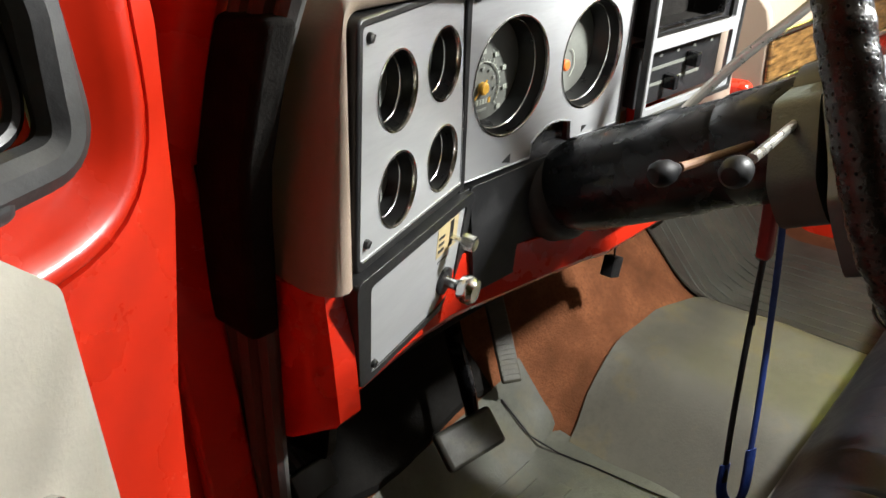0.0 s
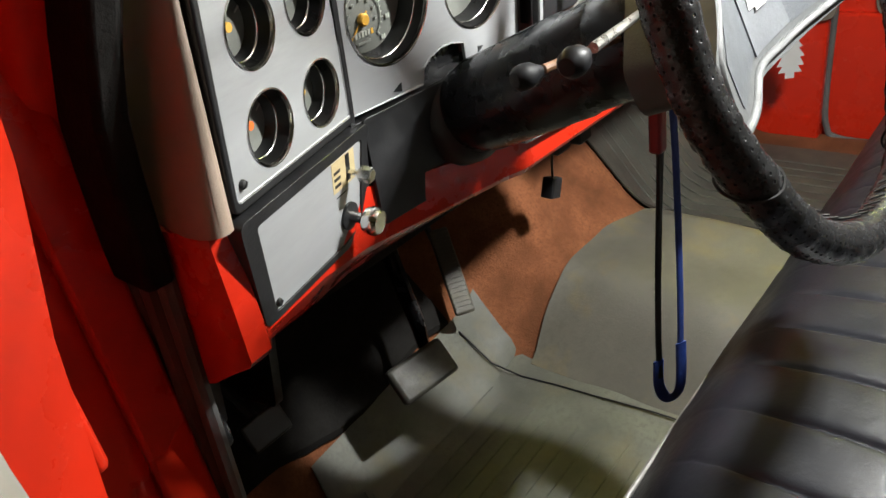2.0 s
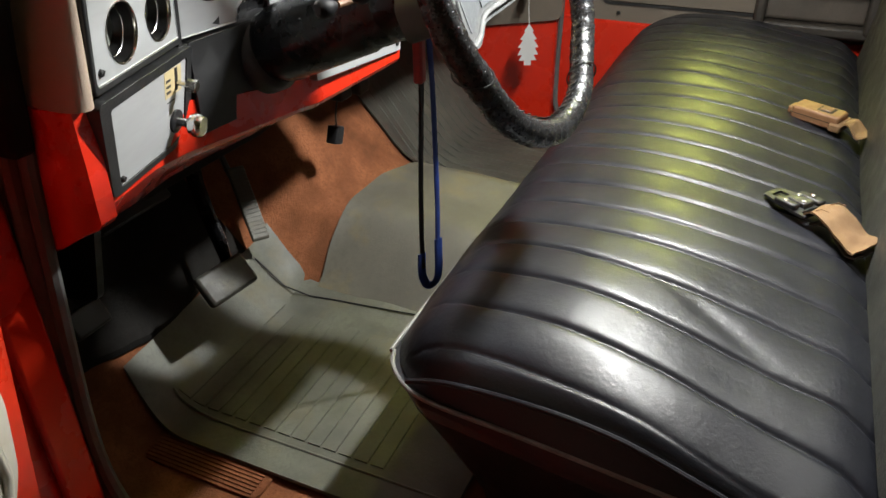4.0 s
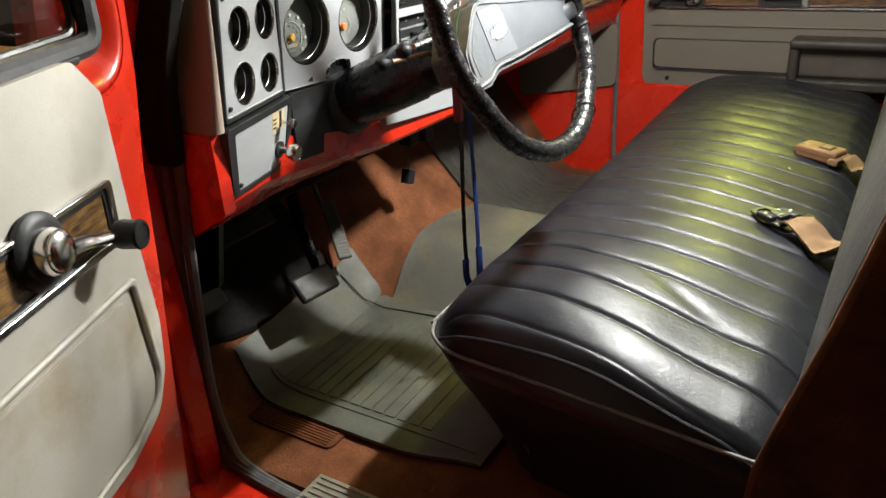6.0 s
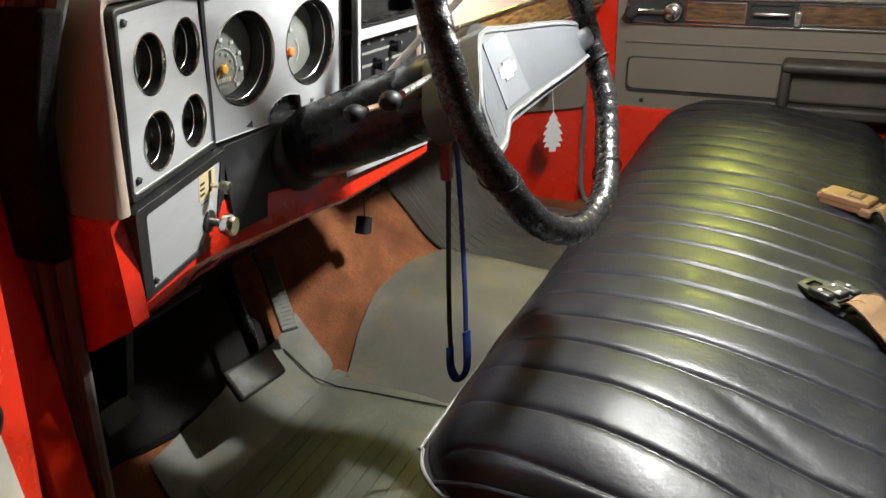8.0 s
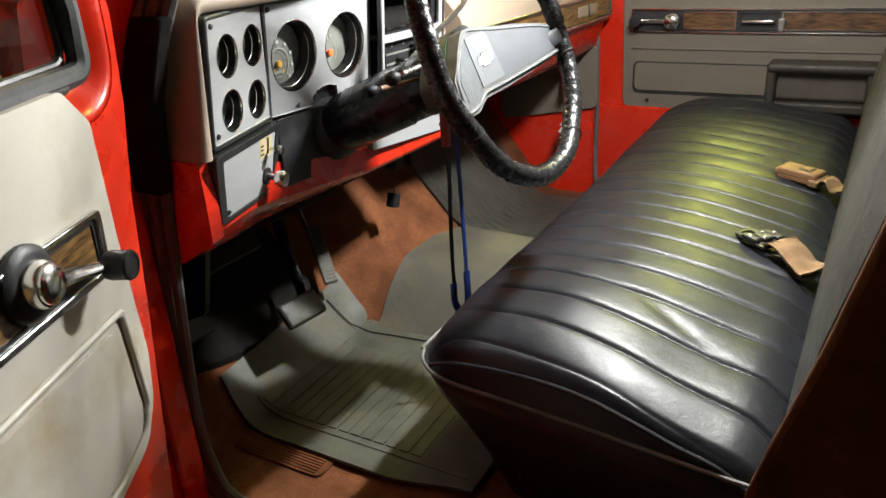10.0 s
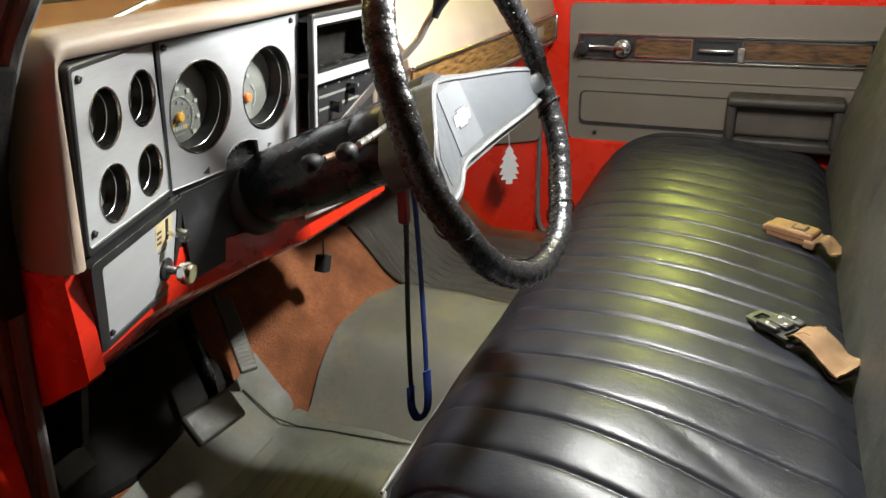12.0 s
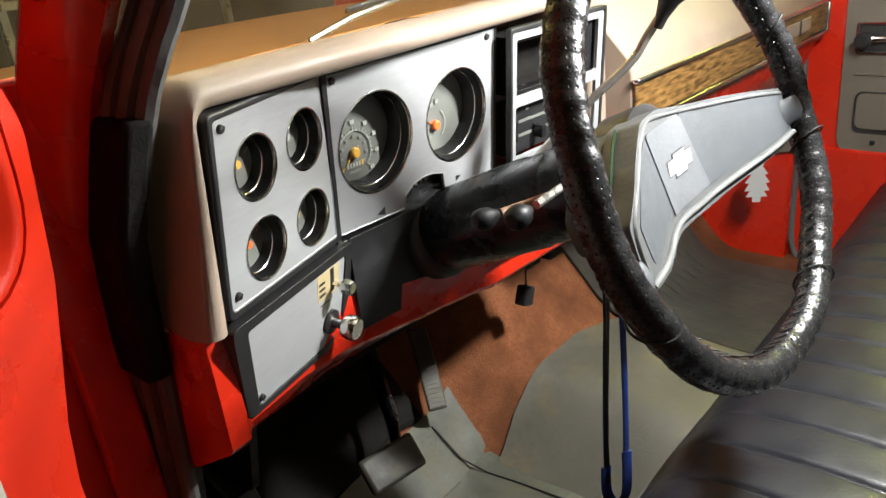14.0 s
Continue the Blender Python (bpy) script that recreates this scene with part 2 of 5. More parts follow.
def plate(bm, outline, holes, m, depth):
    """A plate with holes: 2D outline on the local xy of m, and depth along its z."""
    geom, edges = [], []
    start = len(bm.verts)
    for loop in [outline] + list(holes):
        vs = [bm.verts.new((p[0], p[1], 0)) for p in loop]
        geom += vs
        edges += [bm.edges.new((vs[i], vs[(i + 1) % len(vs)])) for i in range(len(vs))]
    r = bmesh.ops.triangle_fill(bm, use_beauty=True, use_dissolve=False, edges=edges)
    faces = [f for f in r["geom"] if isinstance(f, bmesh.types.BMFace)]
    ex = bmesh.ops.extrude_face_region(bm, geom=faces)
    top = [v for v in ex["geom"] if isinstance(v, bmesh.types.BMVert)]
    bmesh.ops.translate(bm, verts=top, vec=(0, 0, depth))
    bm.verts.ensure_lookup_table()
    bmesh.ops.transform(bm, matrix=m, verts=list(bm.verts)[start:])
    return bm


def sheet(bm, f, nu, nv, thick=0.004, down=(0, 0, -1)):
    """A bent sheet f(u, v) with thickness."""
    top = [[Vector(f(i / nu, j / nv)) for j in range(nv + 1)] for i in range(nu + 1)]
    d = Vector(down) * thick
    a = [[bm.verts.new(p) for p in row] for row in top]
    b = [[bm.verts.new(p + d) for p in row] for row in top]
    for i in range(nu):
        for j in range(nv):
            bm.faces.new((a[i][j], a[i + 1][j], a[i + 1][j + 1], a[i][j + 1]))
            bm.faces.new((b[i][j], b[i][j + 1], b[i + 1][j + 1], b[i + 1][j]))
    for i in range(nu):
        for j in (0, nv):
            bm.faces.new((a[i][j], b[i][j], b[i + 1][j], a[i + 1][j]))
    for j in range(nv):
        for i in (0, nu):
            bm.faces.new((a[i][j], a[i][j + 1], b[i][j + 1], b[i][j]))
    return bm


def step(a, b, x):
    t = min(max((x - a) / (b - a), 0.0), 1.0)
    return t * t * (3 - 2 * t)


# a frame on the dash: local x = right, y = up, z = toward the driver
def face(x, y, z, turn=0.0, lean=0.0):
    return Matrix.Translation((x, y, z)) @ Matrix.Rotation(radians(turn), 4, "Z") @ Matrix.Rotation(radians(90 + lean), 4, "X")


# ---- the cab: floor, walls, roof ----
CX = 0.62  # middle of the cab


def floor_z(x, y):
    """Carpet height: flat floor, gearbox tunnel, sloping toe board."""
    d = max(0.0, y - 0.09)
    toe = 1.30 * (d * d / 0.18 if d < 0.09 else d - 0.045)
    side = abs(x - CX)
    hump = 0.122 * (1 - step(0.10, 0.33, side)) * (0.7 + 0.3 * step(-0.75, 0.1, y))
    return -0.008 + max(toe, 0.0) + hump * (1 - 0.5 * step(0.15, 0.42, y))


def floor_point(u, v):
    x, y = -0.24 + u * 1.73, -1.12 + v * 1.56
    return (x, y, floor_z(x, y))


def build_cab():
    single("floor", sheet(bmesh.new(), floor_point, 90, 80, 0.02), CARPET, "rust-brown carpet over cab floor, tunnel and toe board", "floor", kind="structure")
    single("wall_firewall", bx((-0.27, 0.43, 0.25), (1.52, 0.47, 0.68)), BUMPERDARK, "dark painted firewall behind the dashboard", "wall", kind="structure")
    single("wall_back", bx((-0.27, -1.17, -0.03), (1.52, -1.13, 1.32)), DARKCARD, "dark grey trim board on the cab's back wall", "wall", kind="structure")
    # roof with headliner below it
    roof = bmesh.new()
    sheet(roof, lambda u, v: (-0.27 + u * 1.79, -1.17 + v * 0.97, 1.265 + 0.03 * math.sin(math.pi * u) * 1.0), 12, 8, 0.02, (0, 0, 1))
    single("ceiling", roof, HEADLINER, "tan fabric headliner of the cab roof", "ceiling", kind="structure")
    # passenger side: rocker, hinge pillar, kick panel, upper frame
    single("wall_passenger_lower", bx((1.50, -1.17, -0.03), (1.56, 0.0, 0.30)), RED, "red painted rocker and lower door frame", "wall", kind="structure", bevel=0.008)
    single("wall_passenger_kick", bx((1.46, -0.03, -0.03), (1.52, 0.47, 0.80)), RED, "red painted steel kick panel in the passenger footwell", "wall", kind="structure", bevel=0.006)
    # black instead of body red, to carry the shade beside the pedals
    single("wall_driver_kick", bx((-0.285, 0.085, -0.03), (-0.235, 0.47, 0.80)), BLACK, "kick panel beside the pedals, coloured black for the shade there", "wall", kind="structure", bevel=0.006)
    single("wall_driver_rear", bx((-0.30, -1.17, -0.03), (-0.25, -1.02, 1.33)), RED, "red painted rear door pillar", "wall", kind="structure", bevel=0.01)
    single("wall_driver_rocker", bx((-0.36, -1.17, -0.16), (-0.245, 0.10, -0.022)), RED, "red painted rocker below the open door", "wall", kind="structure", bevel=0.012)
    single("wall_driver_jamb", bx((-0.302, 0.068, -0.03), (-0.2535, 0.0835, 0.84)), RED, "red painted door jamb beside the black boot", "wall", kind="structure", bevel=0.005)
    # windshield pillars
    for sx, name, lab in ((-0.27, "pillar_driver", "red windshield pillar with dark rubber edge"), (1.51, "pillar_passenger", "red windshield pillar at the far side")):
        bm = bmesh.new()
        pts = [(sx, 0.13, 0.70), (sx, 0.11, 0.82), (sx - 0.02, -0.05, 1.08), (sx - 0.04, -0.22, 1.34)]
        if sx < 0:
            pts = [(-0.262, 0.10, 0.70), (-0.251, 0.055, 0.81), (-0.246, 0.0, 0.885), (-0.232, -0.08, 0.99), (-0.208, -0.26, 1.22), (-0.196, -0.36, 1.34)]
        tube(bm, spline(pts, 6), 0.034, 10, flat=0.8)
        single(name, bm, RED, lab, "pillar", kind="structure")
    # driver side hinge post, in shade behind the open door
    post = bmesh.new()
    plate(post, rounded([(-0.16, -0.16), (0.05, -0.16), (0.055, 0.30), (0.03, 0.84), (-0.02, 0.84), (-0.04, 0.72), (-0.13, 0.69), (-0.15, 0.30)], 0.02), [], Matrix.Translation((-0.335, 0.085, 0)) @ Matrix.Rotation(radians(90), 4, "X"), -0.05)
    single("wall_hinge_post", post, RED, "red painted hinge pillar of the driver's door", "wall", kind="structure", bevel=0.01)


build_cab()


def weatherstrip(name, pts, r, label, n=10, lips=3):
    ob = new(name)
    tagged(ob, label, "weatherstrip")
    PLACE[ob.name] = Matrix()
    for k, (off, rr) in enumerate((((0, 0.0, 0), r), ((0.004, -0.022, 0), r * 0.9), ((-0.004, 0.022, 0), r * 0.8))[:lips]):
        bm = bmesh.new()
        tube(bm, [p + Vector(off) for p in spline(pts, n)], rr, 8)
        part("rubber_lip", bm, STRIPRUBBER, ob)
    return ob


weatherstrip("door_weatherstrip", [(-0.165, -0.130, 1.02), (-0.200, -0.050, 0.888), (-0.212, -0.030, 0.852), (-0.222, -0.002, 0.802), (-0.243, 0.026, 0.70), (-0.245, 0.050, 0.55), (-0.245, 0.076, 0.35), (-0.245, 0.095, 0.15), (-0.245, 0.080, 0.04), (-0.250, 0.018, -0.012), (-0.265, -0.25, -0.014), (-0.265, -0.9, -0.014)],
             0.010, "black rubber door weatherstrip running down to the sill")
bt = thing("pillar_boot", at(-0.25, 0.03, 0.7), "matt black rubber boot at the top of the door jamb", "weatherstrip")
boot = bmesh.new()
loft(boot, [[(x - 0.018, y - 0.034, z), (x + 0.008, y - 0.036, z), (x + 0.013, y + 0.030, z), (x - 0.018, y + 0.030, z)] for x, y, z in ((-0.245, 0.049, 0.555), (-0.245, 0.045, 0.58), (-0.244, 0.034, 0.66), (-0.243, 0.026, 0.70), (-0.232, 0.012, 0.76), (-0.222, 0.002, 0.802))])
part("boot_face", boot, FELT, bt, bevel=0.006)
weatherstrip("passenger_weatherstrip", [(1.492, -0.030, 0.60), (1.49, -0.036, 0.35), (1.49, -0.034, 0.12), (1.487, -0.042, 0.02), (1.485, -0.08, -0.012), (1.485, -0.25, -0.014)], 0.008,
             "black rubber weatherstrip at the front of the passenger door", lips=1)

# sill plate
sill = thing("sill_plate", at(-0.25, -0.4, -0.02), "ribbed aluminium sill plate on the rocker", "sill plate")
part("plate", bx((-0.275, -0.92, -0.018), (-0.200, -0.115, -0.006)), SHELFMAT, sill, bevel=0.002)
for k in range(6):
    part("rib", bx((-0.27 + k * 0.012, -0.90, -0.006), (-0.265 + k * 0.012, -0.125, -0.003)), SHELFMAT, sill)

# ---- floor mats ----


def build_mats():
    m = thing("driver_floor_mat", at(0.1, -0.1, 0), "grey ribbed rubber floor mat with dusty stains", "floor mat")

    def f(u, v):
        y = -0.36 + v * (0.560 + 0.020 * u)
        left = -0.098 + 0.05 * step(0.06, 0.34, y) + 0.03 * step(-0.20, -0.36, y) + 0.10 * step(0.20, 0.31, y) ** 2
        x = left + u * (0.345 - left)
        return (x, y, floor_z(x, y) * (0.35 if y < 0.14 and x > 0.26 else 1) * 1.0 + 0.014)
    part("mat_sheet", sheet(bmesh.new(), f, 30, 50, 0.007), MATRUBBER, m)
    for k in range(14):
        y = -0.225 + k * 0.0275
        w = 0.0105

        def slab(u, v, y=y, w=w):
            x = -0.028 + u * (0.265 + 0.02 * math.sin(k * 2.1))
            yy = y - w + v * 2 * w + 0.006 * u
            return (x, yy, floor_z(x, yy) * (0.35 if x > 0.26 else 1) + 0.0165)
        part("rib", sheet(bmesh.new(), slab, 12, 2, 0.003), MATRUBBER, m)
    bm = bmesh.new()
    tube(bm, spline([(-0.036, 0.145, 0.036), (-0.040, 0.12, 0.016), (-0.045, 0.05, 0.0075), (-0.044, -0.1, 0.0065), (-0.044, -0.34, 0.0065)], 8), 0.0022, 6)
    part("rim", bm, MATRUBBER, m)
    h = thing("tunnel_mat", at(CX, 0, 0.1), "worn grey-olive rubber mat over the gearbox tunnel", "floor mat")

    def g(u, v):
        x = 0.335 + u * 0.50
        front = 0.118 - 0.05 * step(0.62, 0.82, x) - 0.012 * step(0.42, 0.335, x)
        y = -0.42 + v * (front + 0.42)
        return (x, y, floor_z(x, min(y, 0.125)) + 0.011 + 0.003 * noise.noise((x * 9, y * 9, 4.0)))
    part("mat_sheet", sheet(bmesh.new(), g, 40, 30, 0.006), HUMPRUBBER, h)
    bm = bmesh.new()
    tube(bm, [Vector((x, y, floor_z(x, y) + 0.019)) for x, y in ((0.272, 0.20), (0.285, 0.15), (0.303, 0.105), (0.312, 0.04), (0.317, -0.028), (0.325, -0.12), (0.33, -0.24))], 0.0016, 6)
    part("seam", bm, BLACK, h)
    p = thing("passenger_floor_mat", at(1.15, 0, 0.0), "dark grey ribbed rubber mat in the passenger footwell", "floor mat")

    def q(u, v):
        x, y = 0.80 + u * 0.56, -0.36 + v * 0.72
        return (x, y, floor_z(x, y) + 0.014)
    part("mat_sheet", sheet(bmesh.new(), q, 20, 30, 0.006), DARKMAT, p)
    for k in range(12):
        x = 0.90 + k * 0.034
        bm = bmesh.new()
        tube(bm, [(x, -0.2 + 0.5 * i / 10, floor_z(x, -0.2 + 0.5 * i / 10) + 0.0135) for i in range(11)], 0.0025, 6)
        part("rib", bm, DARKMAT, p)
    # heel pad sewn into the carpet
    hp = thing("carpet_heel_pad", at(-0.12, 0.02, 0), "rust-brown ribbed heel pad moulded on the carpet", "heel pad")
    bm = bmesh.new()
    plate(bm, rounded([(-0.145, -0.09), (-0.085, -0.09), (-0.085, 0.135), (-0.145, 0.135)], 0.015), [], at(0, 0, -0.012), 0.009)
    part("pad", bm, CARPET, hp, bevel=0.003)
    for k in range(8):
        x = -0.140 + k * 0.0068
        part("rib", bx((x, -0.078, -0.0035), (x + 0.0035, 0.122, -0.001)), CARPET, hp)


build_mats()

# ---- bench seat ----
SL, SR = -0.105, 1.42


def seat_top(x, y):
    """Height of the cushion, with its pleats."""
    t = (y + 0.275) / -0.575
    z = 0.292 + 0.050 * math.sin(math.pi * min(max(t, 0), 1) ** 0.75) - 0.004 * t
    z += 0.022 * step(0.6, 1.3, x)
    k = (x - SL - 0.0295 + 0.045 * (t - 0.3) * (1 - step(0.2, 1.2, x) * 0.3)) / 0.0715
    groove = abs((k % 1.0) - 0.5) * 2
    fade = step(-0.29, -0.38, y) * step(SL + 0.0, SL + 0.03, x) * step(SR - 0.05, SR - 0.09, x)
    pleat = (0.0040 * groove ** 14 + 0.0024 * groove ** 5 + 0.0010 * groove ** 2) * fade
    dents = 0.006 * noise.noise((x * 4, y * 5, 1.7)) + 0.0025 * noise.noise((x * 14, y * 9, 5.2))
    sag = 0.012 * math.exp(-((x - 0.03) / 0.15) ** 2 - ((y + 0.66) / 0.12) ** 2)
    sag += 0.0035 * math.exp(-((x - 0.10 - 0.5 * (y + 0.62)) / 0.012) ** 2 - ((y + 0.64) / 0.09) ** 2)
    z -= 0.026 * (1 - min(max(x - SL, 0.0) / 0.24, 1)) ** 2
    z -= 0.028 * step(-0.77, -0.84, y)
    return z + 0.008 - pleat + dents - sag


def build_seat():
    s = thing("bench_seat", at(CX, -0.6, 0.0), "black vinyl bench seat with pleated cushion and pale piping", "bench seat")
    bm = bmesh.new()
    nx = 1000
    ys = [0.0, 0.004, 0.012, 0.024, 0.04, 0.06, 0.085] + [0.085 + (i + 1) * 0.015 for i in range(32)]
    loops = []
    for i in range(nx + 1):
        x = SL + (SR - SL) * i / nx
        ex = min(x - SL, SR - x)
        back = 0.075 * (1 - min(ex / 0.10, 1)) ** 2.2
        loop = []
        for d in ys:
            y = -0.262 - back - d * (1 - back * 1.5)
            roll = 0.048 * (1 - min(d / 0.085, 1)) ** 2.2
            fold = 0.012 * (1 - min(ex / 0.018, 1)) ** 1.6 + 0.008 * (1 - min(ex / 0.10, 1)) ** 2
            skew = -0.058 * (d / 0.53) ** 1.8 * (1 - min(ex / 0.3, 1)) if i < nx / 2 else 0
            loop.append((x + skew, y, max(seat_top(x, y) - roll - fold, 0.235)))
        loop += [(loop[-1][0], -0.85, 0.22), (loop[0][0], loop[0][1] - 0.01, 0.22)]
        loops.append(loop)
    loft(bm, loops)
    part("cushion_top", bm, SEATVINYL, s, "glossy black pleated vinyl with worn sheen", angle=70)
    loops = []
    for z, fy, lx in ((0.252, -0.270, -0.001), (0.244, -0.274, 0.004), (0.20, -0.287, 0.010), (0.15, -0.325, 0.018), (0.094, -0.36, 0.028), (0.03, -0.39, 0.034)):
        corner = [(SL + lx + 0.085 * (1 - math.sin(a)), fy - 0.085 * (1 - math.cos(a))) for a in (0, 0.3, 0.6, 0.9, 1.2, 1.57)]
        corner += [(SL + lx - 0.058 * (d / 0.53) ** 1.8, -0.262 - d) for d in (0.2, 0.3, 0.4, 0.48, 0.57)]
        loops.append([(x, y, z) for x, y in corner] + [(SR, -0.84, z), (SR - lx, fy - 0.03, z), (SR - lx - 0.03, fy, z)])
    part("cushion_side", loft(bmesh.new(), loops), SEATVINYL, s, "plain black vinyl side panel")

    def edge(d, dx, z):
        return (SL + dx - 0.058 * (d / 0.53) ** 1.8, -0.262 - d, z)
    bm = bmesh.new()
    tube(bm, spline([(SL + 0.6, -0.266, 0.252), (SL + 0.12, -0.266, 0.252), (SL + 0.06, -0.273, 0.252), (SL + 0.022, -0.297, 0.252), edge(0.085, -0.002, 0.252), edge(0.2, -0.005, 0.252), edge(0.3, -0.005, 0.253), edge(0.4, -0.005, 0.255), edge(0.48, -0.005, 0.258), edge(0.555, -0.005, 0.264)], 8), 0.0030, 8)
    part("piping", bm, PIPING, s, "pale worn piping cord")
    bm = bmesh.new()
    pts = []
    for d in (0.06, 0.10, 0.15, 0.2, 0.26, 0.32, 0.38, 0.44, 0.5, 0.555):
        y = -0.262 - d
        pts.append(edge(d, -0.0005, seat_top(SL, y) - 0.0215 - 0.02 * (1 - min(d / 0.10, 1)) ** 2))
    tube(bm, spline(pts, 6), 0.0034, 8)
    part("welt_seam", bm, SEATVINYL, s, "black sewn seam along the cushion edge")
    bm = bmesh.new()
    tube(bm, [(SL + 0.6 + i * 0.1, -0.266, 0.252) for i in range(10)], 0.003, 8)
    part("piping", bm, PIPING, s, "pale worn piping cord")
    # backrest leaning rearward
    loops = []
    for x in [-0.155 + i * (SR + 0.155) / 20 for i in range(21)]:
        e = 0.012 if x < -0.125 or x > SR - 0.02 else 0.0
        prof = [(-0.815 - e, 0.27), (-0.835 - e, 0.45), (-0.88 - e, 0.64), (-0.925 - e, 0.82), (-0.955, 0.855 - e), (-1.0, 0.85 - e), (-1.045, 0.80), (-1.04, 0.55), (-0.99, 0.27)]
        loops.append([(x, y, z) for y, z in prof])
    part("backrest", loft(bmesh.new(), loops), BACKVINYL, s, "grey-black grained vinyl backrest", bevel=0.01)
    loops = []
    for x in (-0.181, -0.156):
        prof = [(-0.785, 0.17), (-0.792, 0.25), (-0.812, 0.33), (-0.848, 0.46), (-0.89, 0.64), (-0.935, 0.82), (-1.0, 0.84), (-1.04, 0.80), (-1.035, 0.55), (-1.0, 0.06), (-0.82, 0.06)]
        loops.append([(x, y, z) for y, z in prof])
    part("backrest_side", loft(bmesh.new(), loops), BROWNCLOTH, s, "dark brown torn fabric side", bevel=0.008)


build_seat()

# ---- dashboard ----


def screw(parent, m, r=0.0042, local=True):
    bm = bmesh.new()
    lathe(bm, [(r, 0), (r, 0.001), (r * 0.8, 0.003), (r * 0.3, 0.0038)], m, 12)
    s = part("screw", bm, BUMPERDARK, parent, local=local)
    part("screw_slot", bx((-r * 0.7, -0.0006, 0.0034), (r * 0.7, 0.0006, 0.0042), m @ Matrix.Rotation(0.7, 4, "Z")), BLACK, s, local=local)


def build_dash():
    d = thing("dashboard", at(CX, 0.1, 0.6), "beige padded truck dashboard above a red steel lower dash", "dashboard")
    # padded surround of the instruments: one section swept round the opening
    path = rounded([(-0.203, 0.600), (-0.187, 0.797), (0.500, 0.795), (0.500, 0.572)], [0, 0.018, 0.018, 0], 8)
    sect = [(0.0, 0.10), (0.0, -0.036), (0.003, -0.044), (0.010, -0.048), (0.018, -0.048), (0.025, -0.044), (0.030, -0.035), (0.0325, -0.020), (0.031, 0.005), (0.024, 0.04), (0.012, 0.075), (0.004, 0.10)]
    loops = []
    for i, p in enumerate(path):
        a, b = path[max(i - 1, 0)], path[min(i + 1, len(path) - 1)]
        t = (b - a).normalized()
        nrm = Vector((-t.y, t.x))
        wide = 1.7 if p.x > 0.47 else 0.35 + 0.60 * step(0.80, 0.60, p.y)
        back = 0.035 * min(max((p.x + 0.19) / 0.19, 0), 1)
        loops.append([(p.x + nrm.x * o * wide, min(y + back, 0.10), p.y + nrm.y * o * 0.85) for o, y in sect])
    part("pad", loft(bmesh.new(), loops), BEIGE, d, "beige vinyl padded surround", angle=50)
    seam = bmesh.new()
    tube(seam, [Vector((0.148 + 0.004 * k / 7, y + 0.0272 - 0.0002, 0.795 + o * 0.85 + 0.0002)) for k, (o, y) in enumerate(sect[2:10])], 0.0009, 5)
    part("pad_seam", seam, BROWNCLOTH, d, "thin dark seam across the pad")
    # top of the dash reaching the windshield
    loops = []
    for x in (-0.185, 1.49):
        loops.append([(x, 0.06, 0.74), (x, 0.055, 0.788), (x, 0.12, 0.755), (x, 0.34, 0.690), (x, 0.42, 0.665), (x, 0.42, 0.64), (x, 0.06, 0.70)])
    part("top_pad", loft(bmesh.new(), loops), BEIGE, d, "beige vinyl dash top", bevel=0.01)
    # black backing behind the plates
    bm = plate(bmesh.new(), rounded([(-0.190, 0.490), (-0.004, 0.490), (-0.004, 0.60), (0.50, 0.59), (0.50, 0.803), (-0.188, 0.803), (-0.19, 0.58)], 0.006), [], face(0, 0.115, 0), 0.012)
    part("backing", bm, BLACK, d)
    return d


build_dash()

TURN_L = 16.5
LEFT = face(-0.1964, -0.0368, 0.616, TURN_L, 4.0)      # left gauge plate
MAIN = face(-0.014, 0.0205, 0.600, 0.0, 5.8)      # speedometer plate
RADIO = face(0.279, -0.002, 0.602, -4.0, 5.0)
LOW = face(-0.1875, -0.0175, 0.504, 15.5, 9.0)


def edge_line(parent, outline):
    """A thin bright line round a plate."""
    b = bmesh.new()
    tube(b, [Vector((v[0], v[1], 0.0042)) for v in outline], 0.0012, 6, closed=True)
    part("edge_line", b, SILVER, parent, "thin bright edge", local=True)


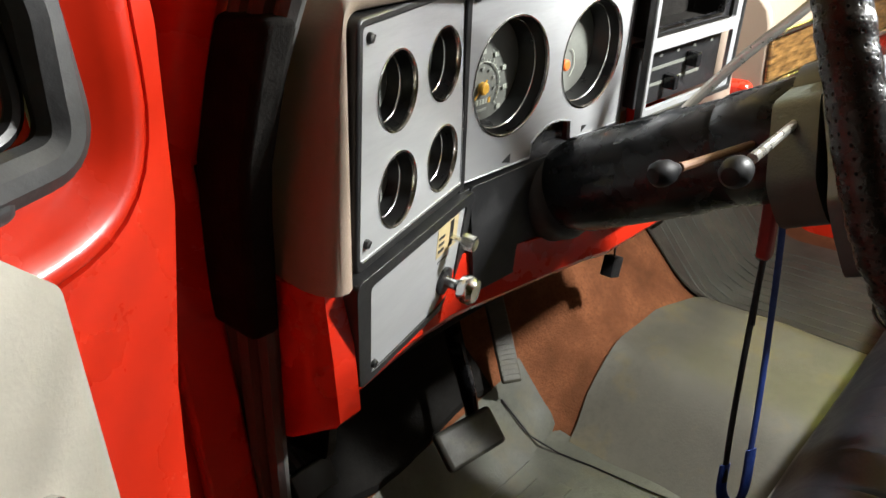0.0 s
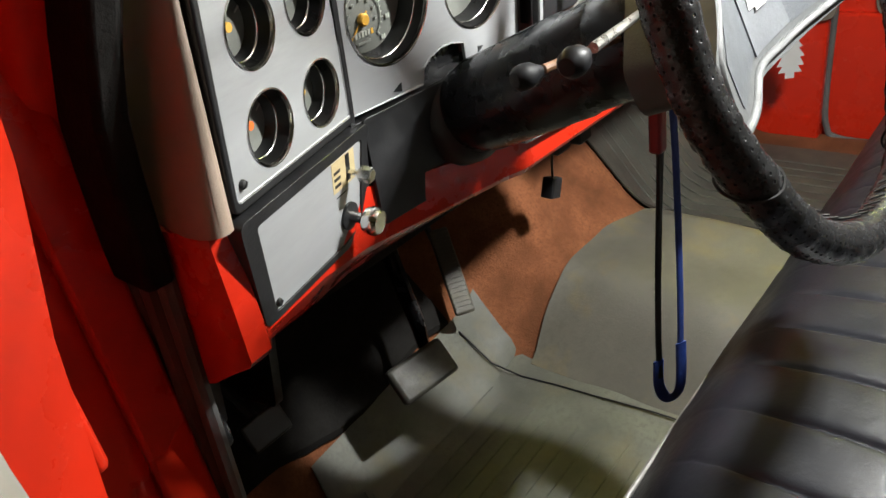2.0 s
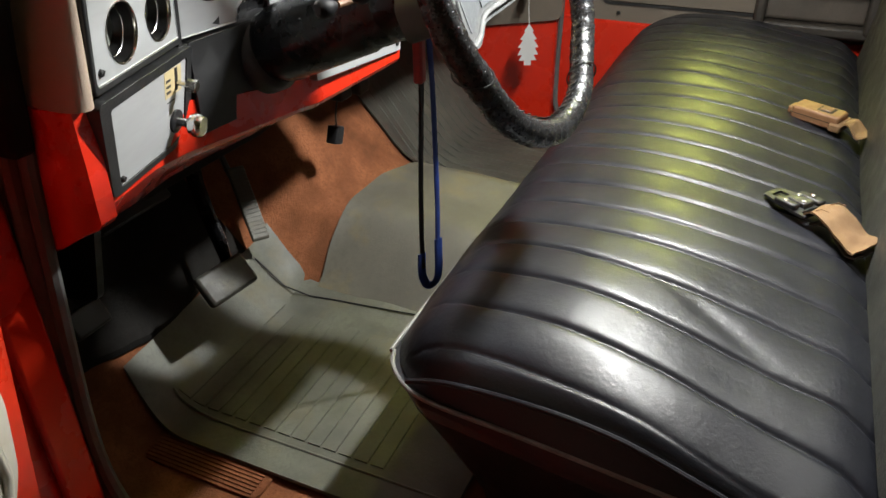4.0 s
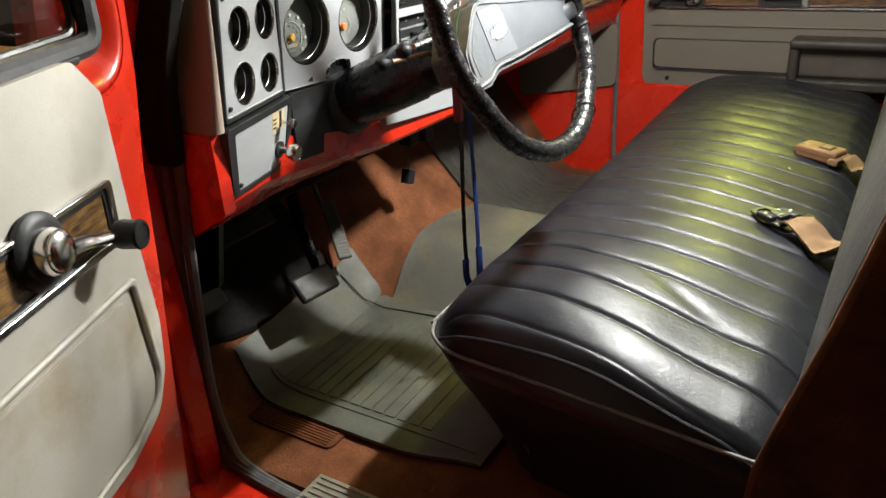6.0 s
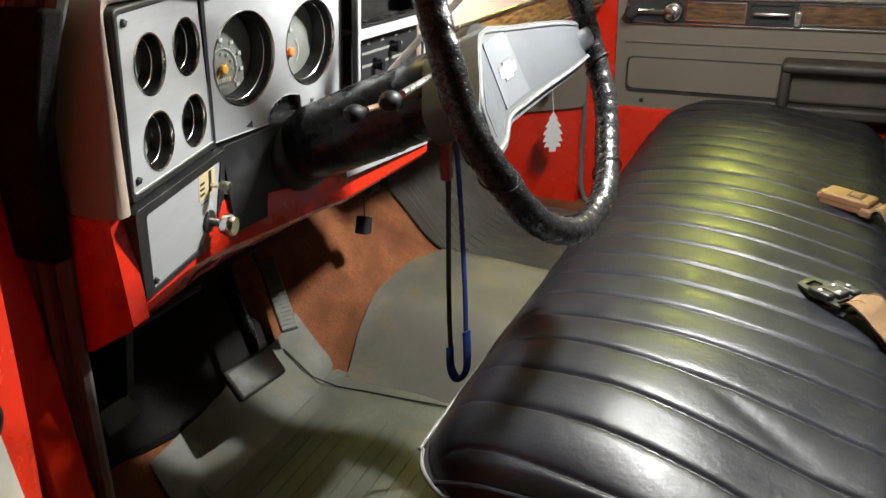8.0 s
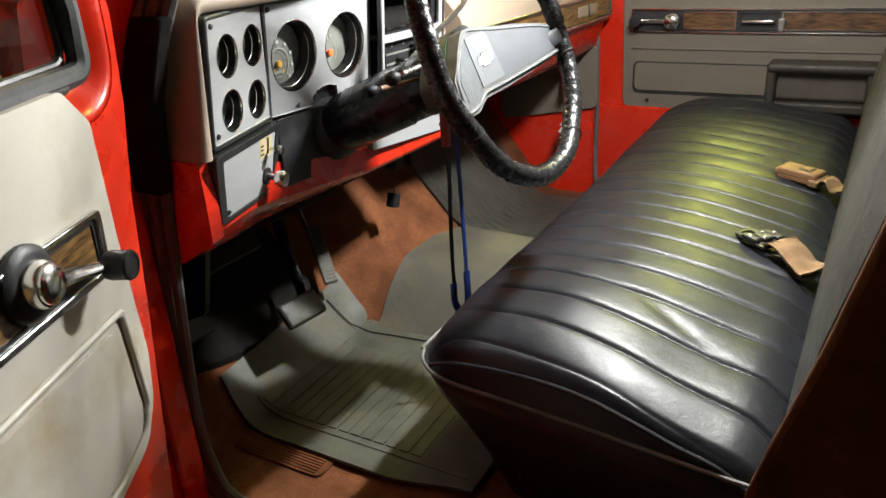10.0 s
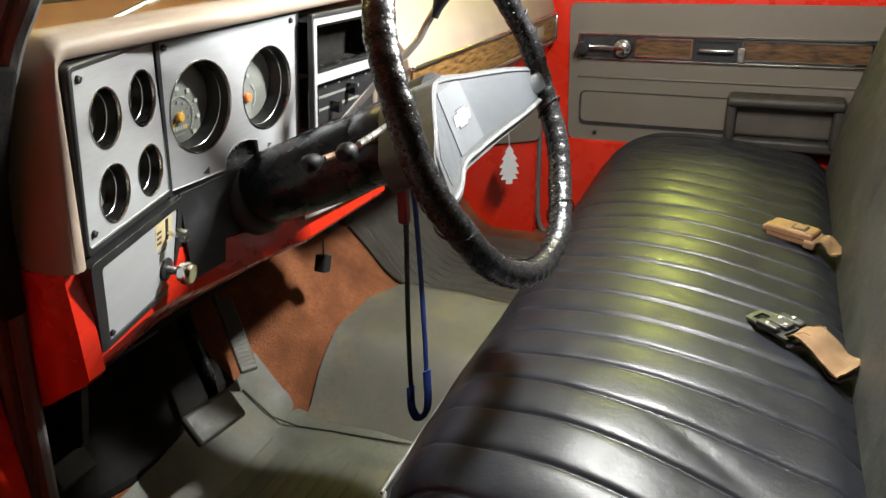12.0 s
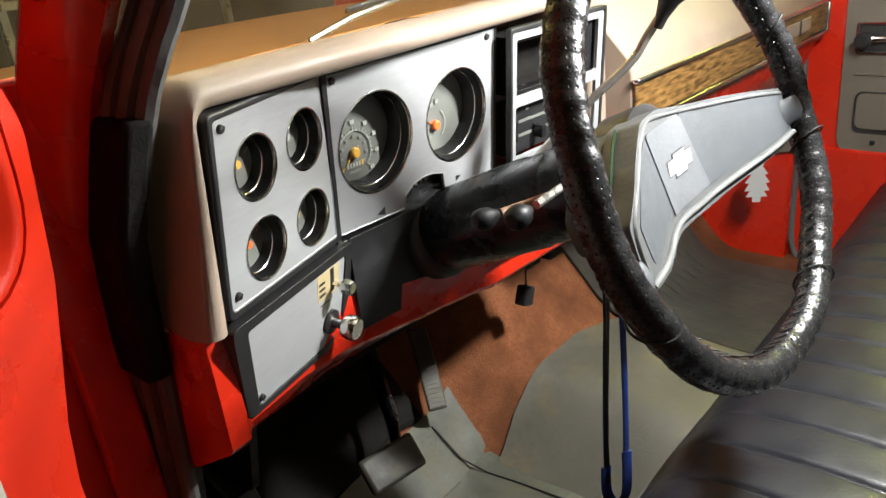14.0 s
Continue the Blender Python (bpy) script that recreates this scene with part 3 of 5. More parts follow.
def build_plates():
    # left plate with four small gauges
    small = [(0.064, 0.1185, 0.0315), (0.144, 0.1215, 0.0315), (0.0625, 0.0385, 0.0318), (0.1435, 0.038, 0.0305)]
    out = rounded([(0.0, 0.0), (0.183, 0.0), (0.186, 0.177), (0.0145, 0.174)], 0.005, 4)
    p = thing("gauge_panel", LEFT, "brushed silver gauge panel with four small round gauges", "gauge panel")
    part("plate", plate(bmesh.new(), out, [circle(x, y, r - 0.001) for x, y, r in small], Matrix(), 0.004), SILVER, p, local=True, bevel=0.001)
    part("frame", plate(bmesh.new(), rounded([(-0.007, -0.008), (0.188, -0.008), (0.190, 0.183), (0.0085, 0.180)], 0.008, 4), [rounded([(0.001, 0.001), (0.182, 0.001), (0.185, 0.176), (0.0155, 0.173)], 0.004, 3)], at(0, 0, -0.03), 0.036), BLACK, p, local=True, bevel=0.002)
    edge_line(p, out)
    for k, (x, y, r) in enumerate(small):
        dial_cup(p, x, y, r, 0.021, k)
    for x, y in ((0.0245, 0.165), (0.012, 0.012)):
        screw(p, at(x, y, 0.004))
    # speedometer plate
    q = thing("instrument_panel", MAIN, "brushed silver instrument panel with speedometer and fuel gauge", "instrument panel")
    big = [(0.069, 0.103, 0.0590), (0.2115, 0.099, 0.0590)]
    out = [(0.003, 0.012), (0.108, 0.008), (0.111, 0.024), (0.124, 0.033), (0.142, 0.0375), (0.160, 0.037), (0.181, 0.031), (0.184, 0.008), (0.286, 0.004), (0.286, 0.192), (0.003, 0.191)]
    part("plate", plate(bmesh.new(), [Vector(v) for v in out], [circle(x, y, r - 0.001, 48) for x, y, r in big], Matrix(), 0.004), SILVER, q, local=True, bevel=0.001)
    edge_line(q, [Vector(v) for v in out])
    part("frame", plate(bmesh.new(), rect(-0.004, -0.002, 0.291, 0.200, 0.004), [rect(0.002, 0.004, 0.287, 0.193, 0.003)], at(0, 0, -0.03), 0.036), BLACK, q, local=True, bevel=0.001)
    for k, (x, y, r) in enumerate(big):
        dial_cup(q, x, y, r, 0.030, 10 + k)
    for x, y in ((0.010, 0.185), (0.272, 0.185)):
        screw(q, at(x, y, 0.004))
    bm = plate(bmesh.new(), [(0.062, 0.016), (0.075, 0.012), (0.075, 0.022)], [], at(0, 0, 0.0035), 0.001)
    part("arrow_mark", bm, BLACK, q, local=True)
    bm = plate(bmesh.new(), [(0.207, 0.011), (0.217, 0.017), (0.207, 0.019)], [], at(0, 0, 0.0035), 0.001)
    part("arrow_mark", bm, BLACK, q, local=True)
    # gear selector window above the column
    bm = plate(bmesh.new(), rounded([(0.104, 0.0), (0.188, 0.0), (0.186, 0.040), (0.108, 0.040)], 0.004), [], at(0, 0, -0.012), 0.004)
    part("selector_window", bm, GLOSSBLACK, q, local=True)
    for k in range(6):
        part("selector_mark", bx((0.117 + k * 0.0085, 0.020 + 0.0011 * k, -0.008), (0.120 + k * 0.0085, 0.026 + 0.0011 * k, -0.0072)), FAINTMARK, q, local=True)
    return p, q


def dial_cup(parent, x, y, r, depth, k):
    """One recessed gauge: chrome ring, dark cup, dial face, marks, needle and glass."""
    ring = bmesh.new()
    m = at(x, y, 0)
    prof = [(r - 0.0022, -0.004), (r - 0.0022, 0.0035), (r - 0.0012, 0.0052), (r + 0.0002, 0.0048), (r + 0.0006, 0.003)]
    lathe(ring, prof, m, 48, caps=False)
    part("ring", ring, CHROME, parent, local=True)
    cup = bmesh.new()
    lathe(cup, [(r - 0.002, 0.002), (r - 0.0055, -0.012), (r - 0.0065, -depth * 0.9), (r - 0.008, -depth)], m, 48, caps=False)
    part("cup", cup, CUPBLACK, parent, local=True)
    inner = bmesh.new()
    lathe(inner, [(r - 0.0048, -0.0085), (r - 0.0052, -0.0080), (r - 0.0058, -0.0085), (r - 0.0058, -0.0095)], m, 48, caps=False)
    part("inner_ring", inner, CHROME, parent, "thin bright inner ring", local=True)
    fc = bmesh.new()
    lathe(fc, [(r - 0.004, -depth - 0.004), (r - 0.004, -depth + 0.001), (0.002, -depth + 0.0012)], m, 40)
    f = part("dial_face", fc, DIAL, parent, local=True)
    z = -depth + 0.0025

    def bar(a, r0, r1, w, mat, name):
        b = bx((r0, -w / 2, z), (r1, w / 2, z + 0.0008), m @ Matrix.Rotation(radians(a), 4, "Z"))
        part(name, b, mat, f, local=True)
    if k >= 10:
        m = m @ at(-0.007, -0.017, 0)
        if k == 10:
            for i in range(25):
                bar(222 - i * 264 / 24, 0.0265, 0.0285 + 0.002 * (i % 3 == 0), 0.0009, MARK, "tick")
            arc = bmesh.new()
            tube(arc, [m @ Vector((0.0262 * math.cos(radians(a)), 0.0262 * math.sin(radians(a)), z + 0.0006)) for a in range(-42, 224, 6)], 0.0006, 4)
            part("scale_arc", arc, MARK, f, local=True)
            for i in range(9):
                a = 222 - i * 264 / 8
                for rr, w, h in ((0.0365, 0.0031, 0.0024), (0.0195, 0.0019, 0.0014)):
                    for s in (-0.5, 0.5):
                        b = bx((s * w - w * 0.42, -h, z), (s * w + w * 0.42, h, z + 0.0008), m @ Matrix.Rotation(radians(a), 4, "Z") @ at(rr, 0, 0) @ Matrix.Rotation(radians(-a), 4, "Z"))
                        part("numeral", b, MARK if rr > 0.03 else FAINTMARK, f, local=True)
            for i in range(6):
                part("odometer_digit", bx((-0.013 + i * 0.0046, -0.017, z), (-0.0098 + i * 0.0046, -0.0115, z + 0.0008), m), MARK if i < 5 else YELLOWMARK, f, local=True)
            part("unit_bar", bx((-0.010, -0.024, z), (0.008, -0.0215, z + 0.0008), m), FAINTMARK, f, local=True)
        else:
            arc = bmesh.new()
            tube(arc, [m @ Vector((0.020 * math.cos(radians(a)), 0.020 * math.sin(radians(a)), z + 0.0006)) for a in range(-50, 56, 6)], 0.0006, 4)
            part("scale_arc", arc, MARK, f, local=True)
            for x0, y0 in ((-0.006, 0.027), (0.004, 0.030), (-0.016, 0.014), (-0.012, -0.030), (0.006, -0.042)):
                part("gauge_mark", bx((x0 - 0.003, y0 - 0.0025, z), (x0 + 0.003, y0 + 0.0025, z + 0.0008), m), FAINTMARK, f, local=True)
        bar(222 if k == 10 else 150, -0.01, 0.027 if k == 10 else 0.014, 0.0016, YELLOWMARK if k == 10 else ORANGE, "needle")
        hub = bmesh.new()
        lathe(hub, [(0.0064, z), (0.0064, z + 0.004), (0.005, z + 0.0055)], m, 20)
        part("needle_hub", hub, YELLOWMARK if k == 10 else ORANGE, f, local=True)
    else:
        for i in range(5):
            bar(150 - i * 30, r * 0.5, r * 0.72, 0.0012, MARK, "tick")
        bar((200, 250, 170, 225)[k], -0.004, r * 0.6, 0.0015, (YELLOWMARK, MARK, ORANGE, YELLOWMARK)[k], "needle")
        hub = bmesh.new()
        lathe(hub, [(0.004, z), (0.004, z + 0.003)], m, 14)
        part("needle_hub", hub, (YELLOWMARK, MARK, ORANGE, YELLOWMARK)[k], f, local=True)


build_plates()


ROUND_RECT, BOX = rect, bx


def build_radio():
    W = 0.78

    def rect(x0, z0, x1, z1, r=0.0, n=5):
        return ROUND_RECT(x0 * W, z0, x1 * W, z1, r, n)

    def bx(lo, hi):
        return BOX((lo[0] * W, *lo[1:]), (hi[0] * W, *hi[1:]))
    r = thing("radio_panel", RADIO, "silver centre panel with empty radio opening and heater controls", "radio panel")
    out = rect(0.003, 0.004, 0.276, 0.186, 0.006)
    holes = [rect(0.020, 0.098, 0.258, 0.172, 0.004), rect(0.018, 0.014, 0.258, 0.084, 0.004)]
    part("plate", plate(bmesh.new(), out, holes, Matrix(), 0.006), SILVER, r, local=True, bevel=0.0015)
    part("edge", plate(bmesh.new(), rect(0.0, 0.001, 0.279, 0.189, 0.006), [rect(0.006, 0.007, 0.273, 0.183, 0.005)], Matrix(), 0.009), BUMPERDARK, r, "dark metal edge", local=True, bevel=0.001)
    box_r = plate(bmesh.new(), rect(0.019, 0.097, 0.259, 0.173), [rect(0.021, 0.099, 0.257, 0.171)], at(0, 0, -0.055), 0.055)
    part("radio_opening", box_r, FELT, r, local=True)
    part("radio_back", bx((0.019, 0.097, -0.060), (0.259, 0.173, -0.055)), FELT, r, local=True)
    part("inner_frame", plate(bmesh.new(), rect(0.022, 0.1, 0.256, 0.17), [rect(0.03, 0.106, 0.236, 0.166)], at(0, 0, -0.012), 0.008), GLOSSBLACK, r, local=True)
    part("inner_edge", plate(bmesh.new(), rect(0.028, 0.104, 0.238, 0.168), [rect(0.030, 0.106, 0.236, 0.166)], at(0, 0, -0.006), 0.003), CHROME, r, "thin bright opening edge", local=True)
    h = part("heater_control", bx((0.016, 0.012, -0.03), (0.26, 0.086, -0.01)), BLACK, r, "black heater control with slide levers", local=True)
    for k, y in enumerate((0.034, 0.054)):
        part("slot", bx((0.05, y, -0.0105), (0.20, y + 0.004, -0.009)), DIAL, h, local=True)
        part("lever", bx((0.09 + 0.06 * k, y - 0.006, -0.009), (0.102 + 0.06 * k, y + 0.012, 0.008)), GLOSSBLACK, h, local=True, bevel=0.001)
    for x in (0.03, 0.07, 0.12, 0.17, 0.225):
        part("mark", bx((x, 0.069, -0.0105), (x + 0.008, 0.073, -0.0095)), FAINTMARK, h, local=True)
    part("switch", bx((0.025, 0.03, -0.012), (0.04, 0.06, -0.004)), GLOSSBLACK, h, local=True, bevel=0.001)


build_radio()


def build_low_panel():
    p = thing("switch_panel", LOW, "silver switch panel with dimmer and pull knob", "switch panel")
    out = rounded([(0.006, -0.006), (0.128, -0.0085), (0.162, 0.0), (0.176, 0.090), (-0.002, 0.088)], 0.006, 4)
    part("plate", plate(bmesh.new(), out, [], Matrix(), 0.006), SILVER, p, local=True, bevel=0.001)
    part("frame", plate(bmesh.new(), rounded([(-0.010, -0.012), (0.134, -0.015), (0.178, -0.004), (0.190, 0.092), (0.186, 0.100), (-0.022, 0.099)], 0.010, 4), [rounded([(0.007, -0.005), (0.128, -0.0075), (0.161, 0.001), (0.175, 0.089), (-0.001, 0.087)], 0.005, 4)], at(0, 0, -0.03), 0.038), BLACK, p, local=True, bevel=0.002)
    part("switch_label", bx((0.118, 0.054, 0.006), (0.160, 0.086, 0.0064)), PALETAN, p, local=True)
    for y in (0.059, 0.066, 0.073):
        part("label_bar", bx((0.121, y, 0.0064), (0.132, y + 0.003, 0.0068)), BLACK, p, local=True)
    part("label_bar", bx((0.123, 0.047, 0.006), (0.141, 0.0485, 0.0063)), BUMPERDARK, p, local=True)
    part("slot", bx((0.143, 0.057, 0.0062), (0.150, 0.085, 0.0068)), BLACK, p, local=True)
    t = bmesh.new()
    lathe(t, [(0.003, 0.0), (0.003, 0.014), (0.008, 0.014), (0.008, 0.026), (0.0065, 0.027)], at(0.147, 0.066, 0.006), 6)
    part("dimmer_knob", t, CHROME, p, "worn chrome toggle", local=True)
    c = bmesh.new()
    lathe(c, [(0.0145, 0.0), (0.0145, 0.003), (0.012, 0.004)], at(0.141, 0.019, 0.006), 24)
    part("bushing", c, BLACK, p, local=True)
    k = bmesh.new()
    lathe(k, [(0.0055, 0.0), (0.0055, 0.014), (0.008, 0.018), (0.0125, 0.020), (0.0145, 0.025), (0.0145, 0.032), (0.012, 0.036), (0.0115, 0.0355), (0.002, 0.0355)], at(0.141, 0.019, 0.006), 24)
    part("pull_knob", k, CHROME, p, "dull chrome headlight pull knob", local=True)
    screw(p, at(0.0125, 0.002, 0.006), 0.004)


build_low_panel()


def build_red_dash():
    d = thing("lower_dash", at(CX, 0.05, 0.45), "glossy red painted steel lower dash panel", "dash panel")
    # beam under the instruments, rounded underside
    loops = []
    for x, yf, top, low in ((-0.236, 0.060, 0.600, 0.425), (-0.234, 0.020, 0.600, 0.440), (-0.229, -0.015, 0.600, 0.462), (-0.222, -0.029, 0.600, 0.468), (-0.200, -0.030, 0.600, 0.470), (-0.185, -0.012, 0.560, 0.474),
                            (-0.10, 0.006, 0.560, 0.474), (-0.03, 0.018, 0.540, 0.466), (0.04, 0.016, 0.520, 0.458), (0.19, -0.004, 0.500, 0.452), (0.22, -0.012, 0.500, 0.450), (0.48, -0.022, 0.500, 0.450), (0.492, 0.0, 0.500, 0.450)):
        loops.append([(x, yf, top), (x, yf - 0.001, (top + low) / 2), (x, yf, low + 0.006), (x, yf + 0.006, low - 0.002), (x, max(yf, 0.0) + 0.045, 0.427), (x, max(yf, 0.0) + 0.058, 0.423), (x, 0.15, 0.44), (x, 0.16, top)])
    part("beam", loft(bmesh.new(), loops), RED, d, angle=28)
    prof = [(-0.03, 0.60), (-0.04, 0.58), (-0.010, 0.50), (0.03, 0.47), (0.16, 0.46), (0.16, 0.60)]
    loops = [[(x, y - 0.030 * (x - 0.56), z) for y, z in prof] for x in (0.545, 1.462)]
    part("glove_box_panel", loft(bmesh.new(), loops), RED, d, bevel=0.008, segs=3)
    # pale panel right of the column
    part("ashtray_panel", plate(bmesh.new(), rounded([(0.205, 0.498), (0.474, 0.473), (0.474, 0.535), (0.205, 0.535)], 0.004), [], face(0, -0.014, 0), 0.014), SILVER, d, "silver panel below the column", bevel=0.001)
    screw(d, face(0.460, -0.028, 0.487), 0.004, False)
    part("column_cover", plate(bmesh.new(), rounded([(-0.004, 0.487), (0.26, 0.475), (0.28, 0.598), (-0.004, 0.605)], 0.006), [], face(0, 0.034, 0), 0.022), BLACK, d, "black plastic cover round the column", bevel=0.004)
    # passenger side: beige slope and wood strip, coming toward the cab at the far end
    slant = Matrix(((1, 0, 0, 0), (-0.030, 1, 0, 0.004), (0, 0, 1, 0), (0, 0, 0, 1)))

    def far_part(name, bm, mat, label="", **kw):
        bm.transform(slant)
        part(name, bm, mat, d, label, **kw)
    loops = []
    for x, r in ((0.560, 0.0), (1.462, 0.0), (1.474, 0.004), (1.482, 0.012)):
        loops.append([(x, -0.036 + r, 0.676 - r), (x, -0.030 + r, 0.70 - r), (x, 0.045, 0.785 - r), (x, 0.12, 0.80 - r), (x, 0.12, 0.57 + r), (x, -0.036 + r, 0.578 + r)])
    far_part("passenger_pad", loft(bmesh.new(), loops), BEIGE, "beige vinyl passenger dash face", bevel=0.006)
    far_part("wood_strip", bx((0.560, -0.041, 0.600), (1.458, -0.035, 0.662)), WOOD, "printed woodgrain strip", bevel=0.002)
    for z in (0.590, 0.661):
        far_part("trim", bx((0.556, -0.047, z), (1.466, -0.035, z + 0.009)), CHROME, "dull chrome trim", bevel=0.003)
    far_part("trim", bx((1.457, -0.0475, 0.592), (1.467, -0.035, 0.669)), CHROME, "dull chrome trim", bevel=0.003)
    far_part("badge", bx((1.20, -0.0435, 0.617), (1.345, -0.040, 0.645)), BEIGE, "worn pale script badge", bevel=0.001)
    far_part("badge_bar", bx((1.268, -0.045, 0.612), (1.280, -0.043, 0.650)), CHROME)
    b = bmesh.new()
    lathe(b, [(0.009, 0), (0.012, 0.01), (0.008, 0.016)], face(0.93, -0.038, 0.545), 14)
    part("glove_box_knob", b, CHROME, d)


build_red_dash()

# ---- steering column and wheel ----
TILT_W = radians(21.6)
WC = Vector((0.145, -0.342, 0.715))
WHEEL = Matrix.Translation(WC) @ Matrix.Rotation(radians(90) - TILT_W, 4, "X")   # local x right, y up the wheel, z toward the driver
COL_DIR = Vector((0, math.cos(radians(23.3)), -math.sin(radians(23.3))))
COL0 = Vector((0.148, -0.285, 0.683))


COLUMNBLACK = material("satin_black_column", (0.008, 0.009, 0.011), 0.27, vary=0.15, scale=12, spec=0.35, rough_vary=0.04)
STEEL = material("dull_steel_rod", (0.36, 0.35, 0.32), 0.34, metal=0.75, vary=0.2, scale=25)
KNOBGREY = material("dark_grey_knob", (0.007, 0.007, 0.008), 0.5, vary=0.15, scale=30, spec=0.2)


def build_column():
    c = thing("steering_column", at(0.148, -0.05, 0.56), "black plastic steering column with chrome levers", "steering column")
    m = axis(COL0, COL_DIR)
    b = bmesh.new()
    lathe(b, [(0.046, 0.0), (0.052, 0.012), (0.053, 0.10), (0.051, 0.11)], m, 36)
    part("upper_housing", b, COLUMNBLACK, c, "satin black upper housing")
    b = bmesh.new()
    lathe(b, [(0.049, 0.11), (0.051, 0.118), (0.051, 0.150), (0.053, 0.155), (0.053, 0.285), (0.050, 0.298), (0.048, 0.34)], m, 36)
    part("shift_bowl", b, COLUMNBLACK, c)
    b = bmesh.new()
    lathe(b, [(0.050, 0.306), (0.055, 0.311), (0.058, 0.318), (0.058, 0.362), (0.053, 0.372)], m, 36)
    part("collar", b, BLACK, c, "ribbed black collar")
    b = bmesh.new()
    lathe(b, [(0.036, 0.36), (0.036, 0.62)], m, 20)
    part("jacket", b, BUMPERDARK, c)
    # two levers on the driver's side
    for k, (p, e) in enumerate((((0.10, -0.215, 0.665), (-0.004, -0.187, 0.664)), ((0.10, -0.255, 0.70), (-0.052, -0.262, 0.696)))):
        l = bmesh.new()
        v = Vector(e) - Vector(p)
        tube(l, [Vector(p), Vector(p) + v * 0.5, Vector(p) + v * 0.82], [0.0035, 0.0036, 0.004], 10)
        lv = part("lever", l, TAN if k == 0 else STEEL, c)
        kb = bmesh.new()
        lathe(kb, [(0.0046, -0.016), (0.0062, -0.012), (0.0094, -0.007), (0.0108, 0.0), (0.0098, 0.007), (0.0062, 0.0112), (0.002, 0.0122)], axis(Vector(e), v), 22)
        part("knob", kb, KNOBGREY, lv)
    # gear selector lever toward the passenger side
    s = bmesh.new()
    pts = spline([(0.185, -0.085, 0.625), (0.24, -0.10, 0.659), (0.275, -0.131, 0.700), (0.308, -0.175, 0.748), (0.318, -0.19, 0.775), (0.325, -0.205, 0.80)], 6)
    tube(s, pts, 0.0055, 10)
    sl = part("selector_lever", s, STEEL, c, "bent chrome gear selector")
    kb = bmesh.new()
    lathe(kb, [(0.0065, -0.026), (0.0075, -0.012), (0.0125, 0.006), (0.0165, 0.012), (0.0165, 0.018), (0.0135, 0.021), (0.003, 0.022)], axis((0.328, -0.209, 0.808), (0.2, -0.35, 0.9)), 20)
    part("knob", kb, BLACK, sl)


build_column()


